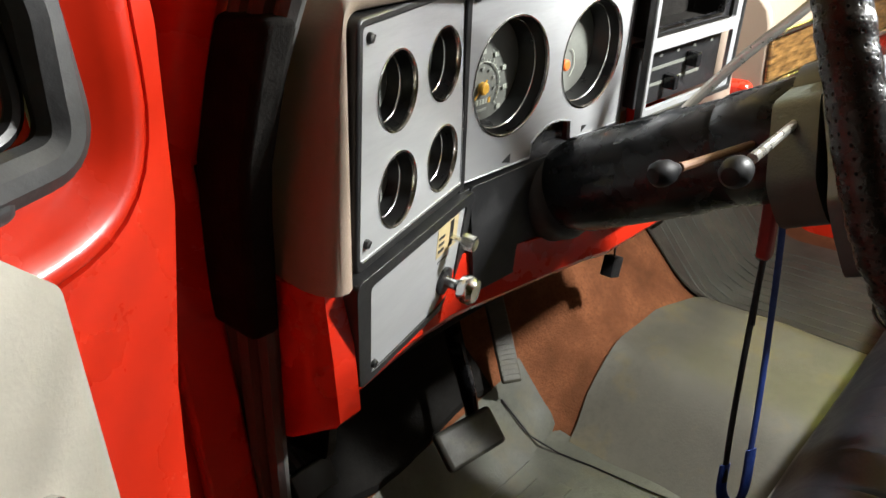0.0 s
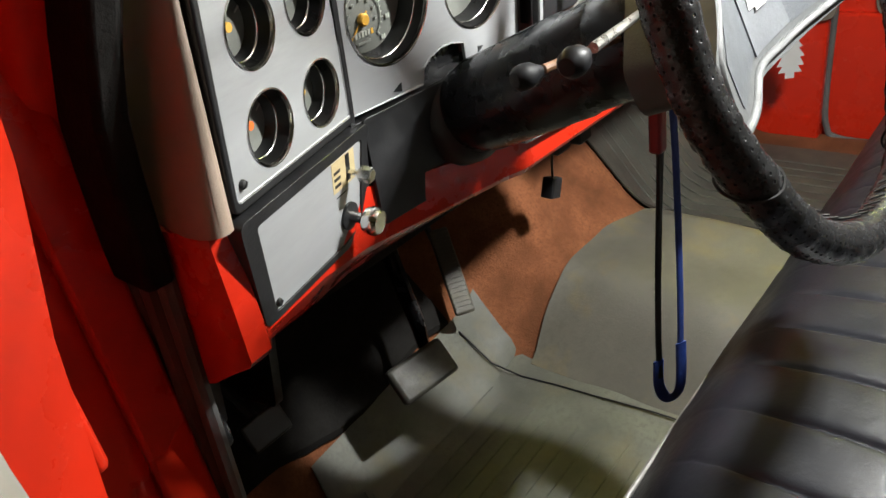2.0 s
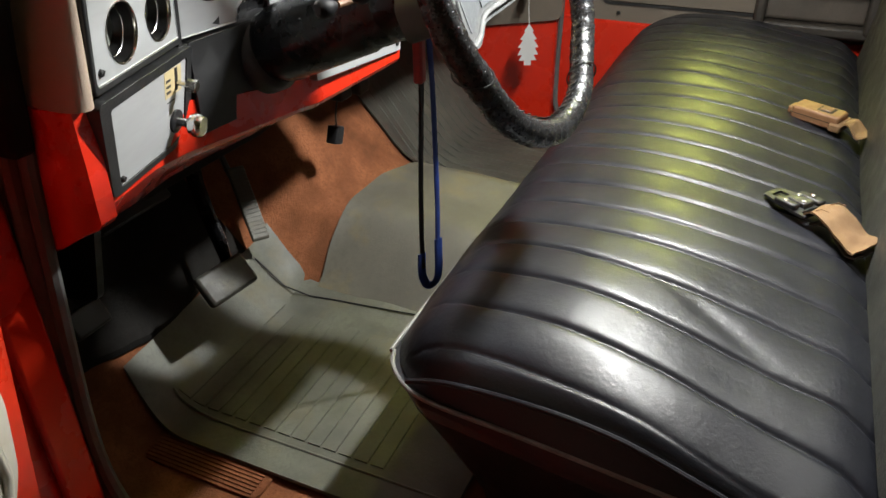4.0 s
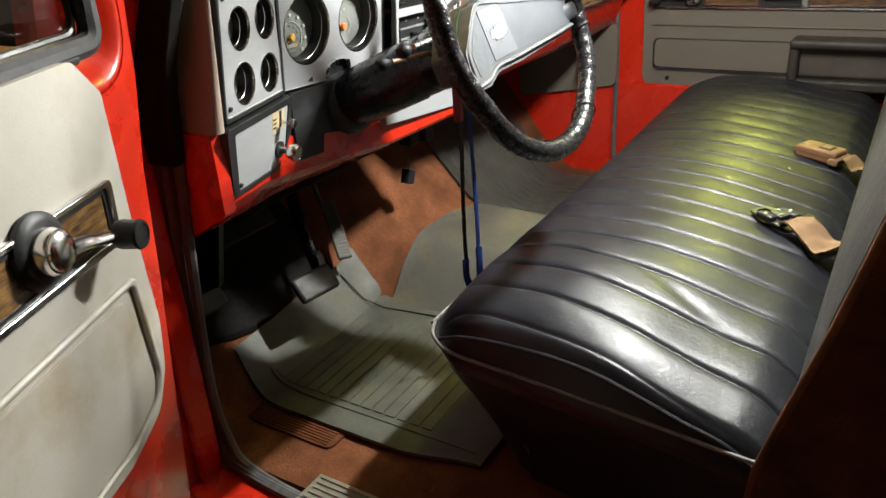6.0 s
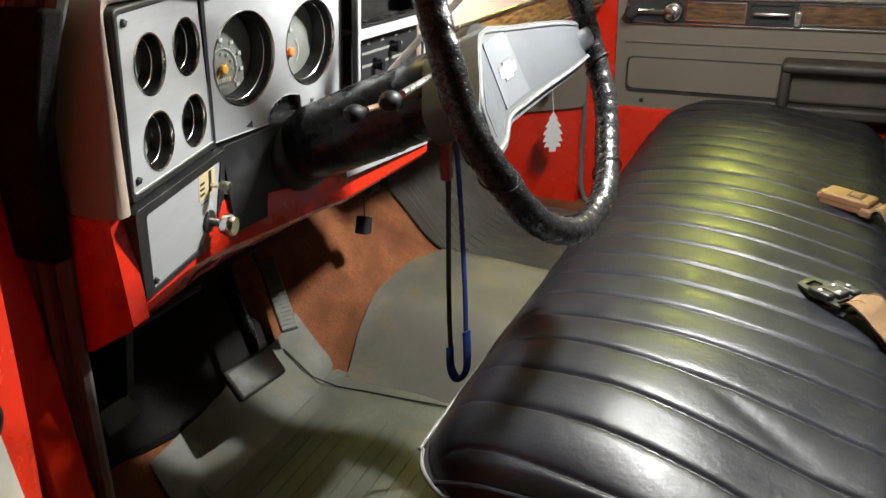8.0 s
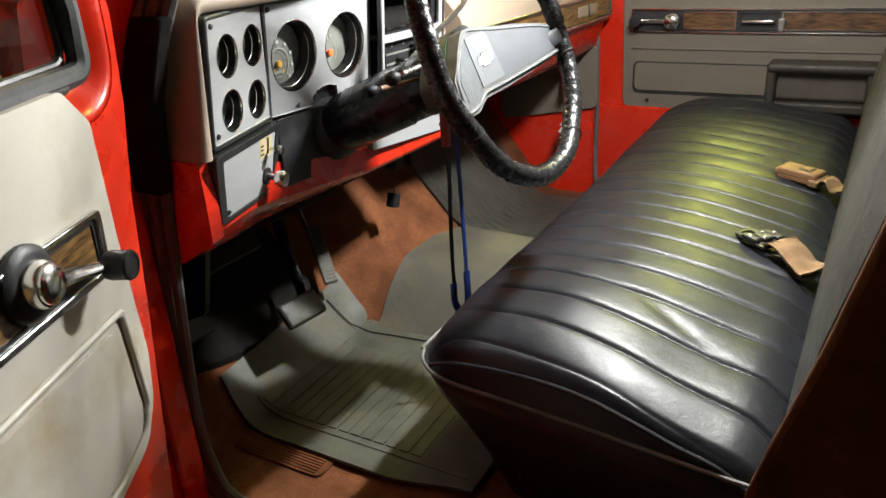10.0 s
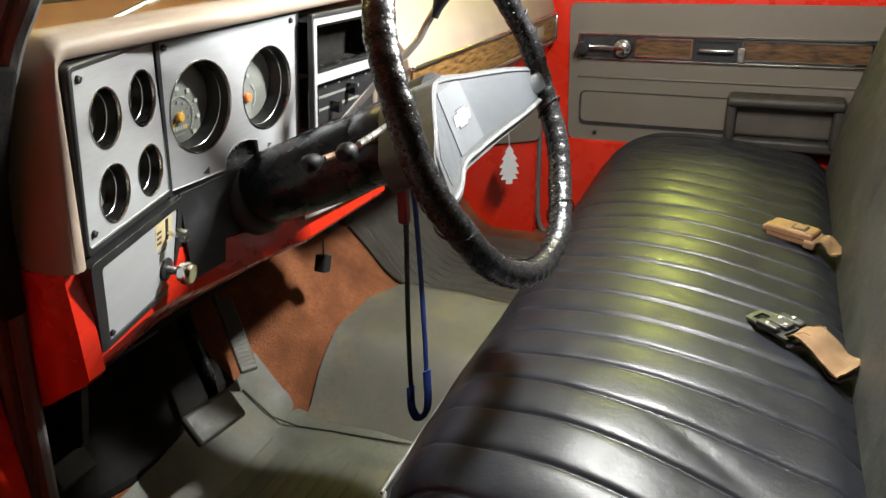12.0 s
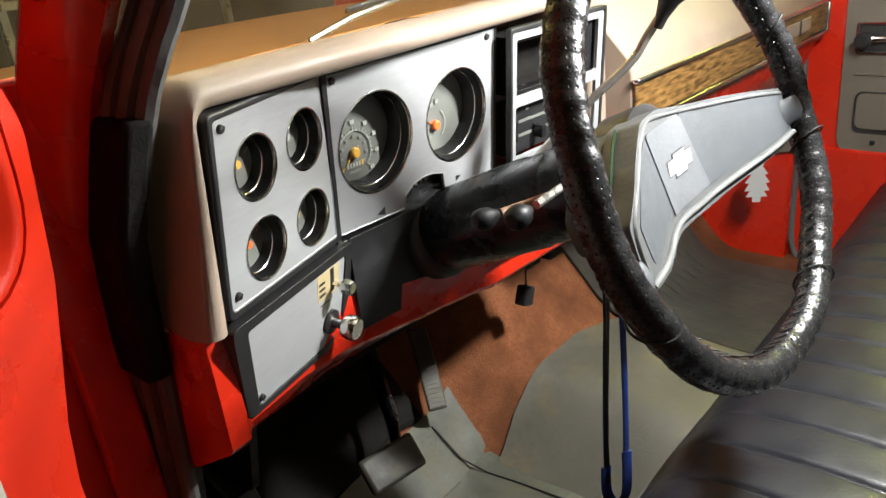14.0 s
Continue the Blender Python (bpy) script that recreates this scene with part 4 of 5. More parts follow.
def build_wheel():
    w = thing("steering_wheel", WHEEL, "steering wheel in perforated black laced cover with grey pad", "steering wheel")
    R, n, k = 0.214, 480, 20
    bm = bmesh.new()
    loops = []
    for i in range(n):
        a = 2 * math.pi * i / n
        rr = 0.0160 + 0.0007 * noise.noise((math.cos(a) * 6, math.sin(a) * 6, 0.3)) + 0.0004 * math.sin(a * 60)
        loop = []
        for j in range(k):
            b = 2 * math.pi * j / k
            q = rr + 0.00022 * math.sin(150 * a + 3 * b + 2.5 * noise.noise((a * 4, b, 1.0))) + 0.0006 * noise.noise((math.cos(a) * 16 + b, math.sin(a) * 16, b * 1.5))
            loop.append(Vector(((R + q * math.cos(b)) * math.cos(a), (R + q * math.cos(b)) * math.sin(a), q * math.sin(b) + 0.0015 * math.sin(9 * a))))
        loops.append(loop)
    loft(bm, loops, ring=True)
    uv = bm.loops.layers.uv.new("wrap")
    for fc in bm.faces:
        for lp in fc.loops:
            co = lp.vert.co
            a = math.atan2(co.y, co.x) / (2 * math.pi)
            t = math.atan2(co.z, math.hypot(co.x, co.y) - R) / (2 * math.pi)
            lp[uv].uv = (a, t)
        us = [lp[uv].uv for lp in fc.loops]
        for k2 in (0, 1):
            if max(q[k2] for q in us) - min(q[k2] for q in us) > 0.5:
                for q in us:
                    if q[k2] < 0:
                        q[k2] += 1
    rim = part("rim", bm, WHEELCOVER, w, "perforated glossy black vinyl wrap", local=True, angle=80)
    # lacing along the inner side
    for i in range(84):
        a = 2 * math.pi * (i + 0.5) / 84
        rm = R - 0.0155
        b = bmesh.new()
        p = [Vector(((rm - 0.0022) * math.cos(a + s), (rm - 0.0022) * math.sin(a + s), h)) for s, h in ((-0.016, -0.004), (0, 0.001), (0.016, 0.006))]
        tube(b, p, 0.0010, 5)
        part("lace", b, BLACK, rim, local=True)
    # spokes and pad: the pad lies deep at the hub and rises to the rim at both ends
    def dish(bm):
        for c in [-0.155 + 0.012 * i for i in range(31)]:
            bmesh.ops.bisect_plane(bm, geom=list(bm.verts) + list(bm.edges) + list(bm.faces), plane_co=(c, 0, 0), plane_no=(1, 0, 0))
        for v in bm.verts:
            v.co.z += 0.030 * step(0.02, 0.175, abs(v.co.x + 0.005)) + 0.10 * max(0.0, abs(v.co.x) - 0.17)
        return bm

    def pad_part(name, bm, mat, label="", **kw):
        return part(name, dish(bm), mat, w, label, local=True, **kw)
    z0 = -0.062
    outline = [(0.190, 0.006), (0.088, 0.027), (-0.018, 0.044), (-0.055, 0.040), (-0.114, 0.010), (-0.168, -0.024), (-0.170, -0.048), (-0.168, -0.080), (-0.111, -0.080), (-0.049, -0.067), (0.033, -0.065), (0.186, -0.048)]
    pad_part("pad_base", plate(bmesh.new(), rounded(outline, [0.006, 0.03, 0.03, 0.03, 0.03, 0.012, 0.01, 0.012, 0.03, 0.03, 0.03, 0.008], 6), [], at(0, 0, z0 - 0.010), 0.036), WHEELEDGE, "pale grey pad rim", angle=50)
    pad_part("pad", plate(bmesh.new(), rounded([(-0.059, 0.027), (-0.053, -0.048), (-0.147, -0.064), (-0.150, -0.030), (-0.108, 0.004)], 0.006, 4), [], at(0, 0, z0 + 0.022), 0.0046), WHEELPAD, "grained grey vinyl pad", angle=50)
    pad_part("pad", plate(bmesh.new(), rounded([(0.0185, 0.034), (0.100, 0.019), (0.182, 0.003), (0.182, -0.038), (0.031, -0.047)], 0.006, 4), [], at(0, 0, z0 + 0.022), 0.0046), WHEELPAD, "grained grey vinyl pad", angle=50)
    b = bmesh.new()
    tube(b, spline([(-0.165, -0.074, z0 + 0.027), (-0.108, -0.070, z0 + 0.028), (-0.050, -0.058, z0 + 0.028), (0.033, -0.055, z0 + 0.028), (0.186, -0.042, z0 + 0.028)], 10), 0.0036, 10, flat=0.45)
    pad_part("lower_lip", b, WHEELEDGE, "raised pale grey lower lip", angle=80)
    b = bmesh.new()
    tube(b, spline([(0.188, 0.002, z0 + 0.026), (0.088, 0.022, z0 + 0.026), (-0.018, 0.038, z0 + 0.026), (-0.055, 0.034, z0 + 0.026), (-0.112, 0.005, z0 + 0.026), (-0.160, -0.026, z0 + 0.026), (-0.165, -0.074, z0 + 0.026)], 10), 0.0028, 8, flat=0.5)
    pad_part("upper_lip", b, WHEELEDGE, "worn pale pad edge")
    part("pad_shroud", plate(bmesh.new(), rounded([(-0.115, -0.060), (-0.118, -0.02), (-0.072, 0.034), (0.02, 0.042), (0.10, 0.020), (0.12, -0.055)], 0.02, 4), [], at(0, 0, z0 - 0.040), 0.036), SHROUD, w, "dark olive-grey pad back", local=True, bevel=0.012, segs=4)
    b = bmesh.new()
    tube(b, spline([(-0.1405, -0.0075, z0 + 0.004), (-0.113, 0.0115, z0 + 0.003), (-0.086, 0.0265, z0 + 0.002), (-0.058, 0.0400, z0 + 0.001)], 6), 0.0024, 8, flat=0.5, up=(0, 0, 1))
    pad_part("paint_smear", b, GREEN, "green paint smear")
    tile = pad_part("emblem_plate", plate(bmesh.new(), rounded([(-0.058, 0.028), (0.018, 0.032), (0.031, -0.046), (-0.052, -0.050)], [0.006, 0.010, 0.002, 0.002], 4), [], at(0, 0, z0 + 0.0225), 0.0052), WHEELPLATE, "pale grey raised centre plate", angle=50)
    # plain cross-shaped badge
    c = Matrix.Translation((-0.011, -0.0105, z0 + 0.0270)) @ Matrix.Rotation(radians(2), 4, "Z") @ Matrix.Diagonal((0.9, 0.8, 1, 1))
    bow = [(-0.029, -0.0075), (-0.014, -0.0075), (-0.0155, -0.012), (0.009, -0.012), (0.0105, -0.0075), (0.025, -0.0075), (0.029, 0.0075), (0.014, 0.0075), (0.0155, 0.012), (-0.009, 0.012), (-0.0105, 0.0075), (-0.025, 0.0075)]
    part("badge_edge", plate(bmesh.new(), [Vector((p[0] * 1.1, p[1] * 1.18)) for p in bow], [], c, 0.0012), BUMPERDARK, tile, "worn dark badge edge", local=True)
    part("badge", plate(bmesh.new(), [Vector(p) for p in bow], [], c, 0.002), WHITE, tile, "white badge with worn dark edge", local=True)
    # flat wrapped spoke ends up to the rim
    for pts in ([(-0.150, -0.060, -0.016), (-0.172, -0.066, -0.006), (-0.196, -0.074, 0.002), (-0.204, -0.076, 0.002)], [(0.172, -0.022, -0.012), (0.186, -0.021, -0.004), (0.200, -0.020, 0.004), (0.212, -0.020, 0.004)]):
        b = bmesh.new()
        tube(b, spline(pts, 5), [0.015 - 0.0001 * i for i in range(16)], 14, flat=0.30, up=(0, 0, 1))
        part("spoke", b, WHEELPAD, w, "grey vinyl spoke end", local=True)
    # laced seams where two lengths of the wrap meet
    for a in (-0.28, -1.05, 0.32, 2.1, 3.6):
        b = bmesh.new()
        tube(b, [Vector(((R + 0.0178 * math.cos(t)) * math.cos(a + 0.05 * math.sin(t)), (R + 0.0178 * math.cos(t)) * math.sin(a + 0.05 * math.sin(t)), 0.0178 * math.sin(t))) for t in (2 * math.pi * j / 24 for j in range(24))], 0.0012, 5, closed=True)
        part("wrap_seam", b, BLACK, rim, local=True)
    b = bmesh.new()
    lathe(b, [(0.05, -0.10), (0.052, -0.06), (0.04, -0.045)], Matrix(), 28)
    part("hub", b, BLACK, w, local=True)


def perforated():
    """Glossy black wrap with rows of small punched holes and creases."""
    m = material("perforated_wheel_cover", (0.013, 0.013, 0.014), 0.24, vary=0.25, scale=30, bump=0.6, bump_scale=85, rough_vary=0.1)
    N, L = m.node_tree.nodes, m.node_tree.links
    uv = N.new("ShaderNodeUVMap")
    uv.uv_map = "wrap"
    mp = N.new("ShaderNodeMapping")
    mp.inputs["Scale"].default_value = (190, 15, 1)
    mp.inputs["Rotation"].default_value = (0, 0, 0.0)
    L.new(uv.outputs[0], mp.inputs[0])
    vo = N.new("ShaderNodeTexVoronoi")
    vo.voronoi_dimensions = "2D"
    vo.inputs["Scale"].default_value, vo.inputs["Randomness"].default_value = 1.0, 0.15
    L.new(mp.outputs[0], vo.inputs["Vector"])
    r = N.new("ShaderNodeMapRange")
    r.inputs["From Min"].default_value, r.inputs["From Max"].default_value = 0.09, 0.17
    L.new(vo.outputs["Distance"], r.inputs["Value"])
    old = next(n for n in N if n.type == "BUMP")
    old.inputs["Distance"].default_value = 0.003
    b = N.new("ShaderNodeBump")
    b.inputs["Strength"].default_value, b.inputs["Distance"].default_value = 0.6, 0.0006
    L.new(r.outputs[0], b.inputs["Height"])
    L.new(old.outputs[0], b.inputs["Normal"])
    p = N["Principled BSDF"]
    L.new(b.outputs[0], p.inputs["Normal"])
    # the holes are open and dull
    for name, hole in (("Specular IOR Level", 0.0), ("Roughness", 1.0)):
        mx = N.new("ShaderNodeMix")
        mx.inputs["A"].default_value = hole
        old_links = [k.from_socket for k in p.inputs[name].links]
        if old_links:
            L.new(old_links[0], mx.inputs["B"])
        else:
            mx.inputs["B"].default_value = 0.5
        L.new(r.outputs[0], mx.inputs["Factor"])
        L.new(mx.outputs["Result"], p.inputs[name])
    return m


WHEELCOVER = perforated()
SHROUD = material("olive_grey_plastic", (0.045, 0.052, 0.042), 0.55, vary=0.15, scale=10, bump=0.3, bump_scale=400)
WHEELPLATE = material("light_grey_plate", (0.10, 0.106, 0.116), 0.5, vary=0.06, scale=10, bump=0.2, bump_scale=300)
build_wheel()

# ---- pedals, wires, strap ----


PEDALRUBBER = material("dark_worn_pedal_rubber", (0.034, 0.033, 0.026), 0.6, vary=0.3, scale=25, bump=0.3, bump_scale=150, stain=0.4, stain_color=(0.06, 0.055, 0.03), stain_scale=30)


def build_pedals():
    p = thing("brake_pedal", at(0.13, 0.15, 0.15), "brake pedal with worn grey rubber pad", "pedal")
    part("pad", bx((-0.050, -0.028, 0), (0.050, 0.028, 0.018), at(0.092, 0.118, 0.172) @ Matrix.Rotation(radians(-8), 4, "Z") @ Matrix.Rotation(radians(48), 4, "X")), PEDALRUBBER, p, bevel=0.006)
    b = bmesh.new()
    tube(b, spline([(0.118, 0.125, 0.180), (0.150, 0.165, 0.205), (0.166, 0.200, 0.260), (0.160, 0.205, 0.34), (0.150, 0.18, 0.46)], 6), 0.016, 10, flat=0.45, up=(1, 0.2, 0))
    part("arm", b, GLOSSBLACK, p)
    a = thing("accelerator_pedal", at(0.25, 0.19, 0.2), "long grey ribbed rubber accelerator pedal", "pedal")
    mm = at(0.297, 0.219, 0.197) @ Matrix.Rotation(radians(-34), 4, "Z") @ Matrix.Rotation(radians(45), 4, "X")
    part("pad", bx((-0.017, -0.076, 0), (0.017, 0.076, 0.010), mm), HUMPRUBBER, a, bevel=0.004)
    for k in range(18):
        part("rib", bx((-0.015, -0.072 + k * 0.0082, 0.010), (0.015, -0.068 + k * 0.0082, 0.0115), mm), HUMPRUBBER, a)
    b = bmesh.new()
    tube(b, spline([(0.315, 0.265, 0.24), (0.30, 0.29, 0.36), (0.28, 0.29, 0.46)], 5), 0.006, 8)
    part("rod", b, BUMPERDARK, a)
    k = thing("parking_brake_pedal", at(-0.12, 0.2, 0.2), "small dark parking brake pedal", "pedal")
    part("pad", bx((-0.03, -0.02, 0), (0.03, 0.02, 0.012), at(-0.14, 0.16, 0.24) @ Matrix.Rotation(radians(60), 4, "X")), BLACK, k, bevel=0.004)
    b = bmesh.new()
    tube(b, spline([(-0.14, 0.17, 0.245), (-0.15, 0.24, 0.32), (-0.16, 0.26, 0.46)], 5), 0.008, 8)
    part("arm", b, BUMPERDARK, k)


build_pedals()

def build_under_dash():
    # black sheet that puts the toe board's deep shade into colour
    p = thing("toe_dark_sheet", at(-0.08, 0.28, 0.2), "black sheet laid on the toe board for the deep shade there", "insulation")

    def f(u, v):
        x, y = -0.235 + u * (0.500 - 0.03 * v), 0.212 + 0.008 * math.sin(u * 9) + v * 0.20
        return (x, y, floor_z(x, y) + 0.022 + 0.004 * noise.noise((x * 20, y * 20, 2.0)))
    part("pad", sheet(bmesh.new(), f, 20, 14, 0.012), FELT, p)
    # added plates that keep lamp light off the left toe board
    b = thing("under_dash_blocker", at(-0.14, 0.22, 0.34), "black plates added under the dash to block lamp light", "bracket")
    part("bracket", plate(bmesh.new(), rounded([(0.15, 0.26), (0.33, 0.22), (0.36, 0.45), (0.10, 0.45)], 0.02), [], Matrix.Translation((-0.12, 0, 0)) @ Matrix.Rotation(radians(90), 4, "Z") @ Matrix.Rotation(radians(90), 4, "X"), 0.012), BLACK, b, bevel=0.003)
    part("bracket", plate(bmesh.new(), rounded([(0.16, 0.28), (0.33, 0.24), (0.36, 0.45), (0.12, 0.45)], 0.02), [], Matrix.Translation((-0.19, 0, 0)) @ Matrix.Rotation(radians(90), 4, "Z") @ Matrix.Rotation(radians(90), 4, "X"), 0.012), BLACK, b, bevel=0.003)
    part("cross_plate", bx((-0.20, 0.20, 0.36), (-0.11, 0.34, 0.44)), BLACK, b, bevel=0.006)
    c = thing("column_boot", at(0.13, 0.25, 0.35), "black moulded cover round the lower column", "cover")
    bm = bmesh.new()
    tube(bm, spline([(0.148, 0.03, 0.545), (0.145, 0.14, 0.47), (0.13, 0.26, 0.39), (0.12, 0.36, 0.33)], 6), [0.05 + 0.0012 * i for i in range(19)], 18)
    part("boot", bm, BLACK, c)
    part("flange", bx((-0.09, -0.07, 0), (0.07, 0.07, 0.012), Matrix.Translation((0.12, 0.345, 0.30)) @ Matrix.Rotation(radians(52), 4, "X")), BLACK, c, bevel=0.004)
    # added block, shaped so its shadow darkens mat and carpet below
    k = thing("column_light_block", at(0.15, 0.08, 0.42), "black bracket added under the dash to block lamp light", "bracket")
    loops = []
    for x, lo, y0 in ((-0.07, 0.412, 0.075), (-0.05, 0.398, 0.070), (0.19, 0.398, 0.065), (0.22, 0.405, 0.060), (0.40, 0.410, 0.050), (0.42, 0.418, 0.050)):
        loops.append([(x, y0, 0.440), (x, y0 + 0.008, lo + 0.008), (x, y0 + 0.020, lo), (x, 0.14, lo), (x, 0.15, 0.46)])
    part("bracket", loft(bmesh.new(), loops), FELT, k, bevel=0.003)
    # duct shape added only to deepen the shade behind the dash
    d = thing("shade_duct", at(0.06, 0.3, 0.42), "black duct shape added behind the lower dash to block light", "duct")
    bm = bmesh.new()
    tube(bm, spline([(-0.22, 0.30, 0.42), (-0.02, 0.32, 0.43), (0.2, 0.33, 0.43), (0.42, 0.30, 0.43)], 6), 0.045, 14)
    part("duct", bm, BLACK, d)


build_under_dash()
vk = thing("kick_vent_knob", at(-0.22, 0.125, 0.315), "round black knob on the driver's kick panel", "knob")
kb = bmesh.new()
lathe(kb, [(0.010, 0.0), (0.010, 0.018), (0.019, 0.020), (0.020, 0.032), (0.016, 0.036), (0.015, 0.034), (0.003, 0.034)], axis((-0.236, 0.125, 0.315), (0.85, -0.4, 0.1)), 24)
part("knob", kb, BLACK, vk)


def build_hanging():
    s = thing("lanyard", at(0.18, -0.22, 0.55), "blue and black lanyard strap hanging from the ignition", "lanyard")
    def strand(side, z, wide):
        return (0.180 + 0.60 * side * wide, -0.219 - 0.75 * side * wide, z)
    for side, mat in ((-1, BLACK), (1, BLUE)):
        b = bmesh.new()
        pts = spline([strand(side, z, wide) for z, wide in ((0.600, 0.003), (0.540, 0.007), (0.460, 0.010), (0.360, 0.0125), (0.290, 0.0130), (0.235, 0.0115))], 6)
        tube(b, pts, 0.0042, 8, flat=0.22, up=(0.5, 0.8, 0))
        part("strap", b, mat, s)
    b = bmesh.new()
    tube(b, spline([strand(-1, 0.262, 0.0135), strand(-1, 0.225, 0.0135), strand(-1, 0.205, 0.006), strand(1, 0.205, 0.006), strand(1, 0.225, 0.0135), strand(1, 0.285, 0.0135)], 5), 0.0072, 10, flat=0.20, up=(0.5, 0.8, 0.0))
    part("loop", b, BLUE, s, "bright blue loop")
    k = thing("ignition_key_ring", at(0.15, -0.21, 0.56), "dark red key fob with thin metal pick", "key")
    part("fob", bx((0.150, -0.226, 0.535), (0.166, -0.212, 0.60)), REDFOB, k, bevel=0.004)
    b = bmesh.new()
    tube(b, [(0.158, -0.219, 0.536), (0.158, -0.219, 0.46)], 0.002, 6)
    part("pick", b, BUMPERDARK, k)
    w = thing("wire_connector", at(0.49, 0.1, 0.35), "loose black wire connector hanging under the dash", "connector")
    b = bmesh.new()
    tube(b, spline([(0.47, 0.10, 0.44), (0.49, 0.115, 0.38), (0.478, 0.12, 0.34), (0.486, 0.128, 0.30)], 6), 0.002, 6)
    part("wire", b, BUMPERDARK, w)
    part("plug", bx((-0.014, -0.012, -0.022), (0.014, 0.012, 0.014), at(0.486, 0.131, 0.285) @ Matrix.Rotation(radians(20), 4, "Y")), BLACK, w, bevel=0.003)
    r = thing("relay_bracket", at(0.45, 0.08, 0.42), "dark relay and fuse bracket below the dash", "relay")
    part("bracket", bx((0.36, 0.05, 0.435), (0.50, 0.15, 0.470)), BUMPERDARK, r, bevel=0.004)
    for x, y, z in ((0.40, 0.06, 0.385), (0.455, 0.055, 0.38), (0.475, 0.09, 0.40)):
        part("relay", bx((x - 0.018, y - 0.016, z + 0.010), (x + 0.018, y + 0.016, z + 0.06)), BLACK, r, bevel=0.003)
    t = thing("air_freshener", at(1.42, 0.05, 0.22), "white tree-shaped card air freshener on a string", "air freshener")
    oc = [(-0.010, 0), (0.010, 0), (0.010, 0.014), (0.026, 0.014), (0.017, 0.030), (0.030, 0.030), (0.020, 0.050), (0.030, 0.052), (0.016, 0.072), (0.024, 0.075), (0.010, 0.095), (0.014, 0.098), (0, 0.118)]
    oc += [(-x, y) for x, y in oc[-2:0:-1]]
    part("card", plate(bmesh.new(), [Vector(p) for p in oc], [], face(1.333, 0.011, 0.192, -58), 0.0015), WHITE, t)
    b = bmesh.new()
    tube(b, [(1.333, 0.011, 0.308), (1.335, 0.015, 0.35), (1.345, 0.02, 0.385)], 0.0012, 5)
    part("string", b, WHITE, t)


REDFOB = material("dark_red_plastic", (0.20, 0.012, 0.012), 0.35)
build_hanging()


def build_passenger_foot():
    k = thing("kick_cover", at(1.45, 0.1, 0.4), "grey-beige vinyl cover above the passenger kick panel", "cover")
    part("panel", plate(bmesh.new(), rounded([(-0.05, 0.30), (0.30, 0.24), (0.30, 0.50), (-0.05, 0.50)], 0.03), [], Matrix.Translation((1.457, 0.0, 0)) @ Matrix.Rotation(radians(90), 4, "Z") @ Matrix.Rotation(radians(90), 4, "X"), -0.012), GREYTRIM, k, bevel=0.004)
    b = bmesh.new()
    tube(b, spline([(1.345, 0.015, 0.385), (1.38, 0.03, 0.40), (1.45, 0.08, 0.43)], 5), 0.012, 8)
    part("vent_knob", b, BLACK, k)


build_passenger_foot()

# ---- doors ----


def crank(parent, p, d, out, reach=0.128, k=1.0):
    """Window crank: hub at p, arm along d, standing off along out."""
    m = axis(p, out)
    b = bmesh.new()
    lathe(b, [(0.040 * k, 0.0), (0.040 * k, 0.006), (0.036 * k, 0.010), (0.030 * k, 0.012)], m, 28)
    c = part("crank_escutcheon", b, BLACK, parent, local=True)
    b = bmesh.new()
    lathe(b, [(0.0245, 0.008), (0.0245, 0.020), (0.0225, 0.026), (0.0205, 0.0265), (0.0200, 0.029), (0.015, 0.033), (0.004, 0.034)], m, 28)
    part("crank_hub", b, CHROME, c, local=True)
    p, d, out = Vector(p), Vector(d), Vector(out)
    b = bmesh.new()
    pts = spline([p + out * 0.022 + d * 0.015, p + out * 0.018 + d * reach * 0.45, p + out * 0.022 + d * reach * 0.78, p + out * 0.030 + d * reach], 6)
    tube(b, pts, [0.0105 - 0.0002 * i for i in range(19)], 10, flat=0.7)
    part("crank_arm", b, CHROME, c, local=True)
    b = bmesh.new()
    lathe(b, [(0.009, -0.004), (0.0155, 0.0), (0.0170, 0.006), (0.0165, 0.024), (0.0175, 0.026), (0.0160, 0.0295), (0.0125, 0.030), (0.0120, 0.029), (0.003, 0.0292)], axis(p + d * reach + out * 0.022, out), 28)
    part("crank_knob", b, BLACK, c, local=True)


# door frame: local x from hinge to lock, y through the panel toward the cab, z up
DD = Vector((-0.91, -0.415, 0)).normalized()
DOOR = Matrix.Translation((-0.29, -0.022, 0)) @ Matrix(((DD.x, -DD.y, 0, 0), (DD.y, DD.x, 0, 0), (0, 0, 1, 0), (0, 0, 0, 1)))


def xz(depth_at):
    """Maps a 2D (x, z) outline onto the door's inner side at that depth."""
    return Matrix(((1, 0, 0, 0), (0, 0, 1, depth_at), (0, 1, 0, 0), (0, 0, 0, 1)))


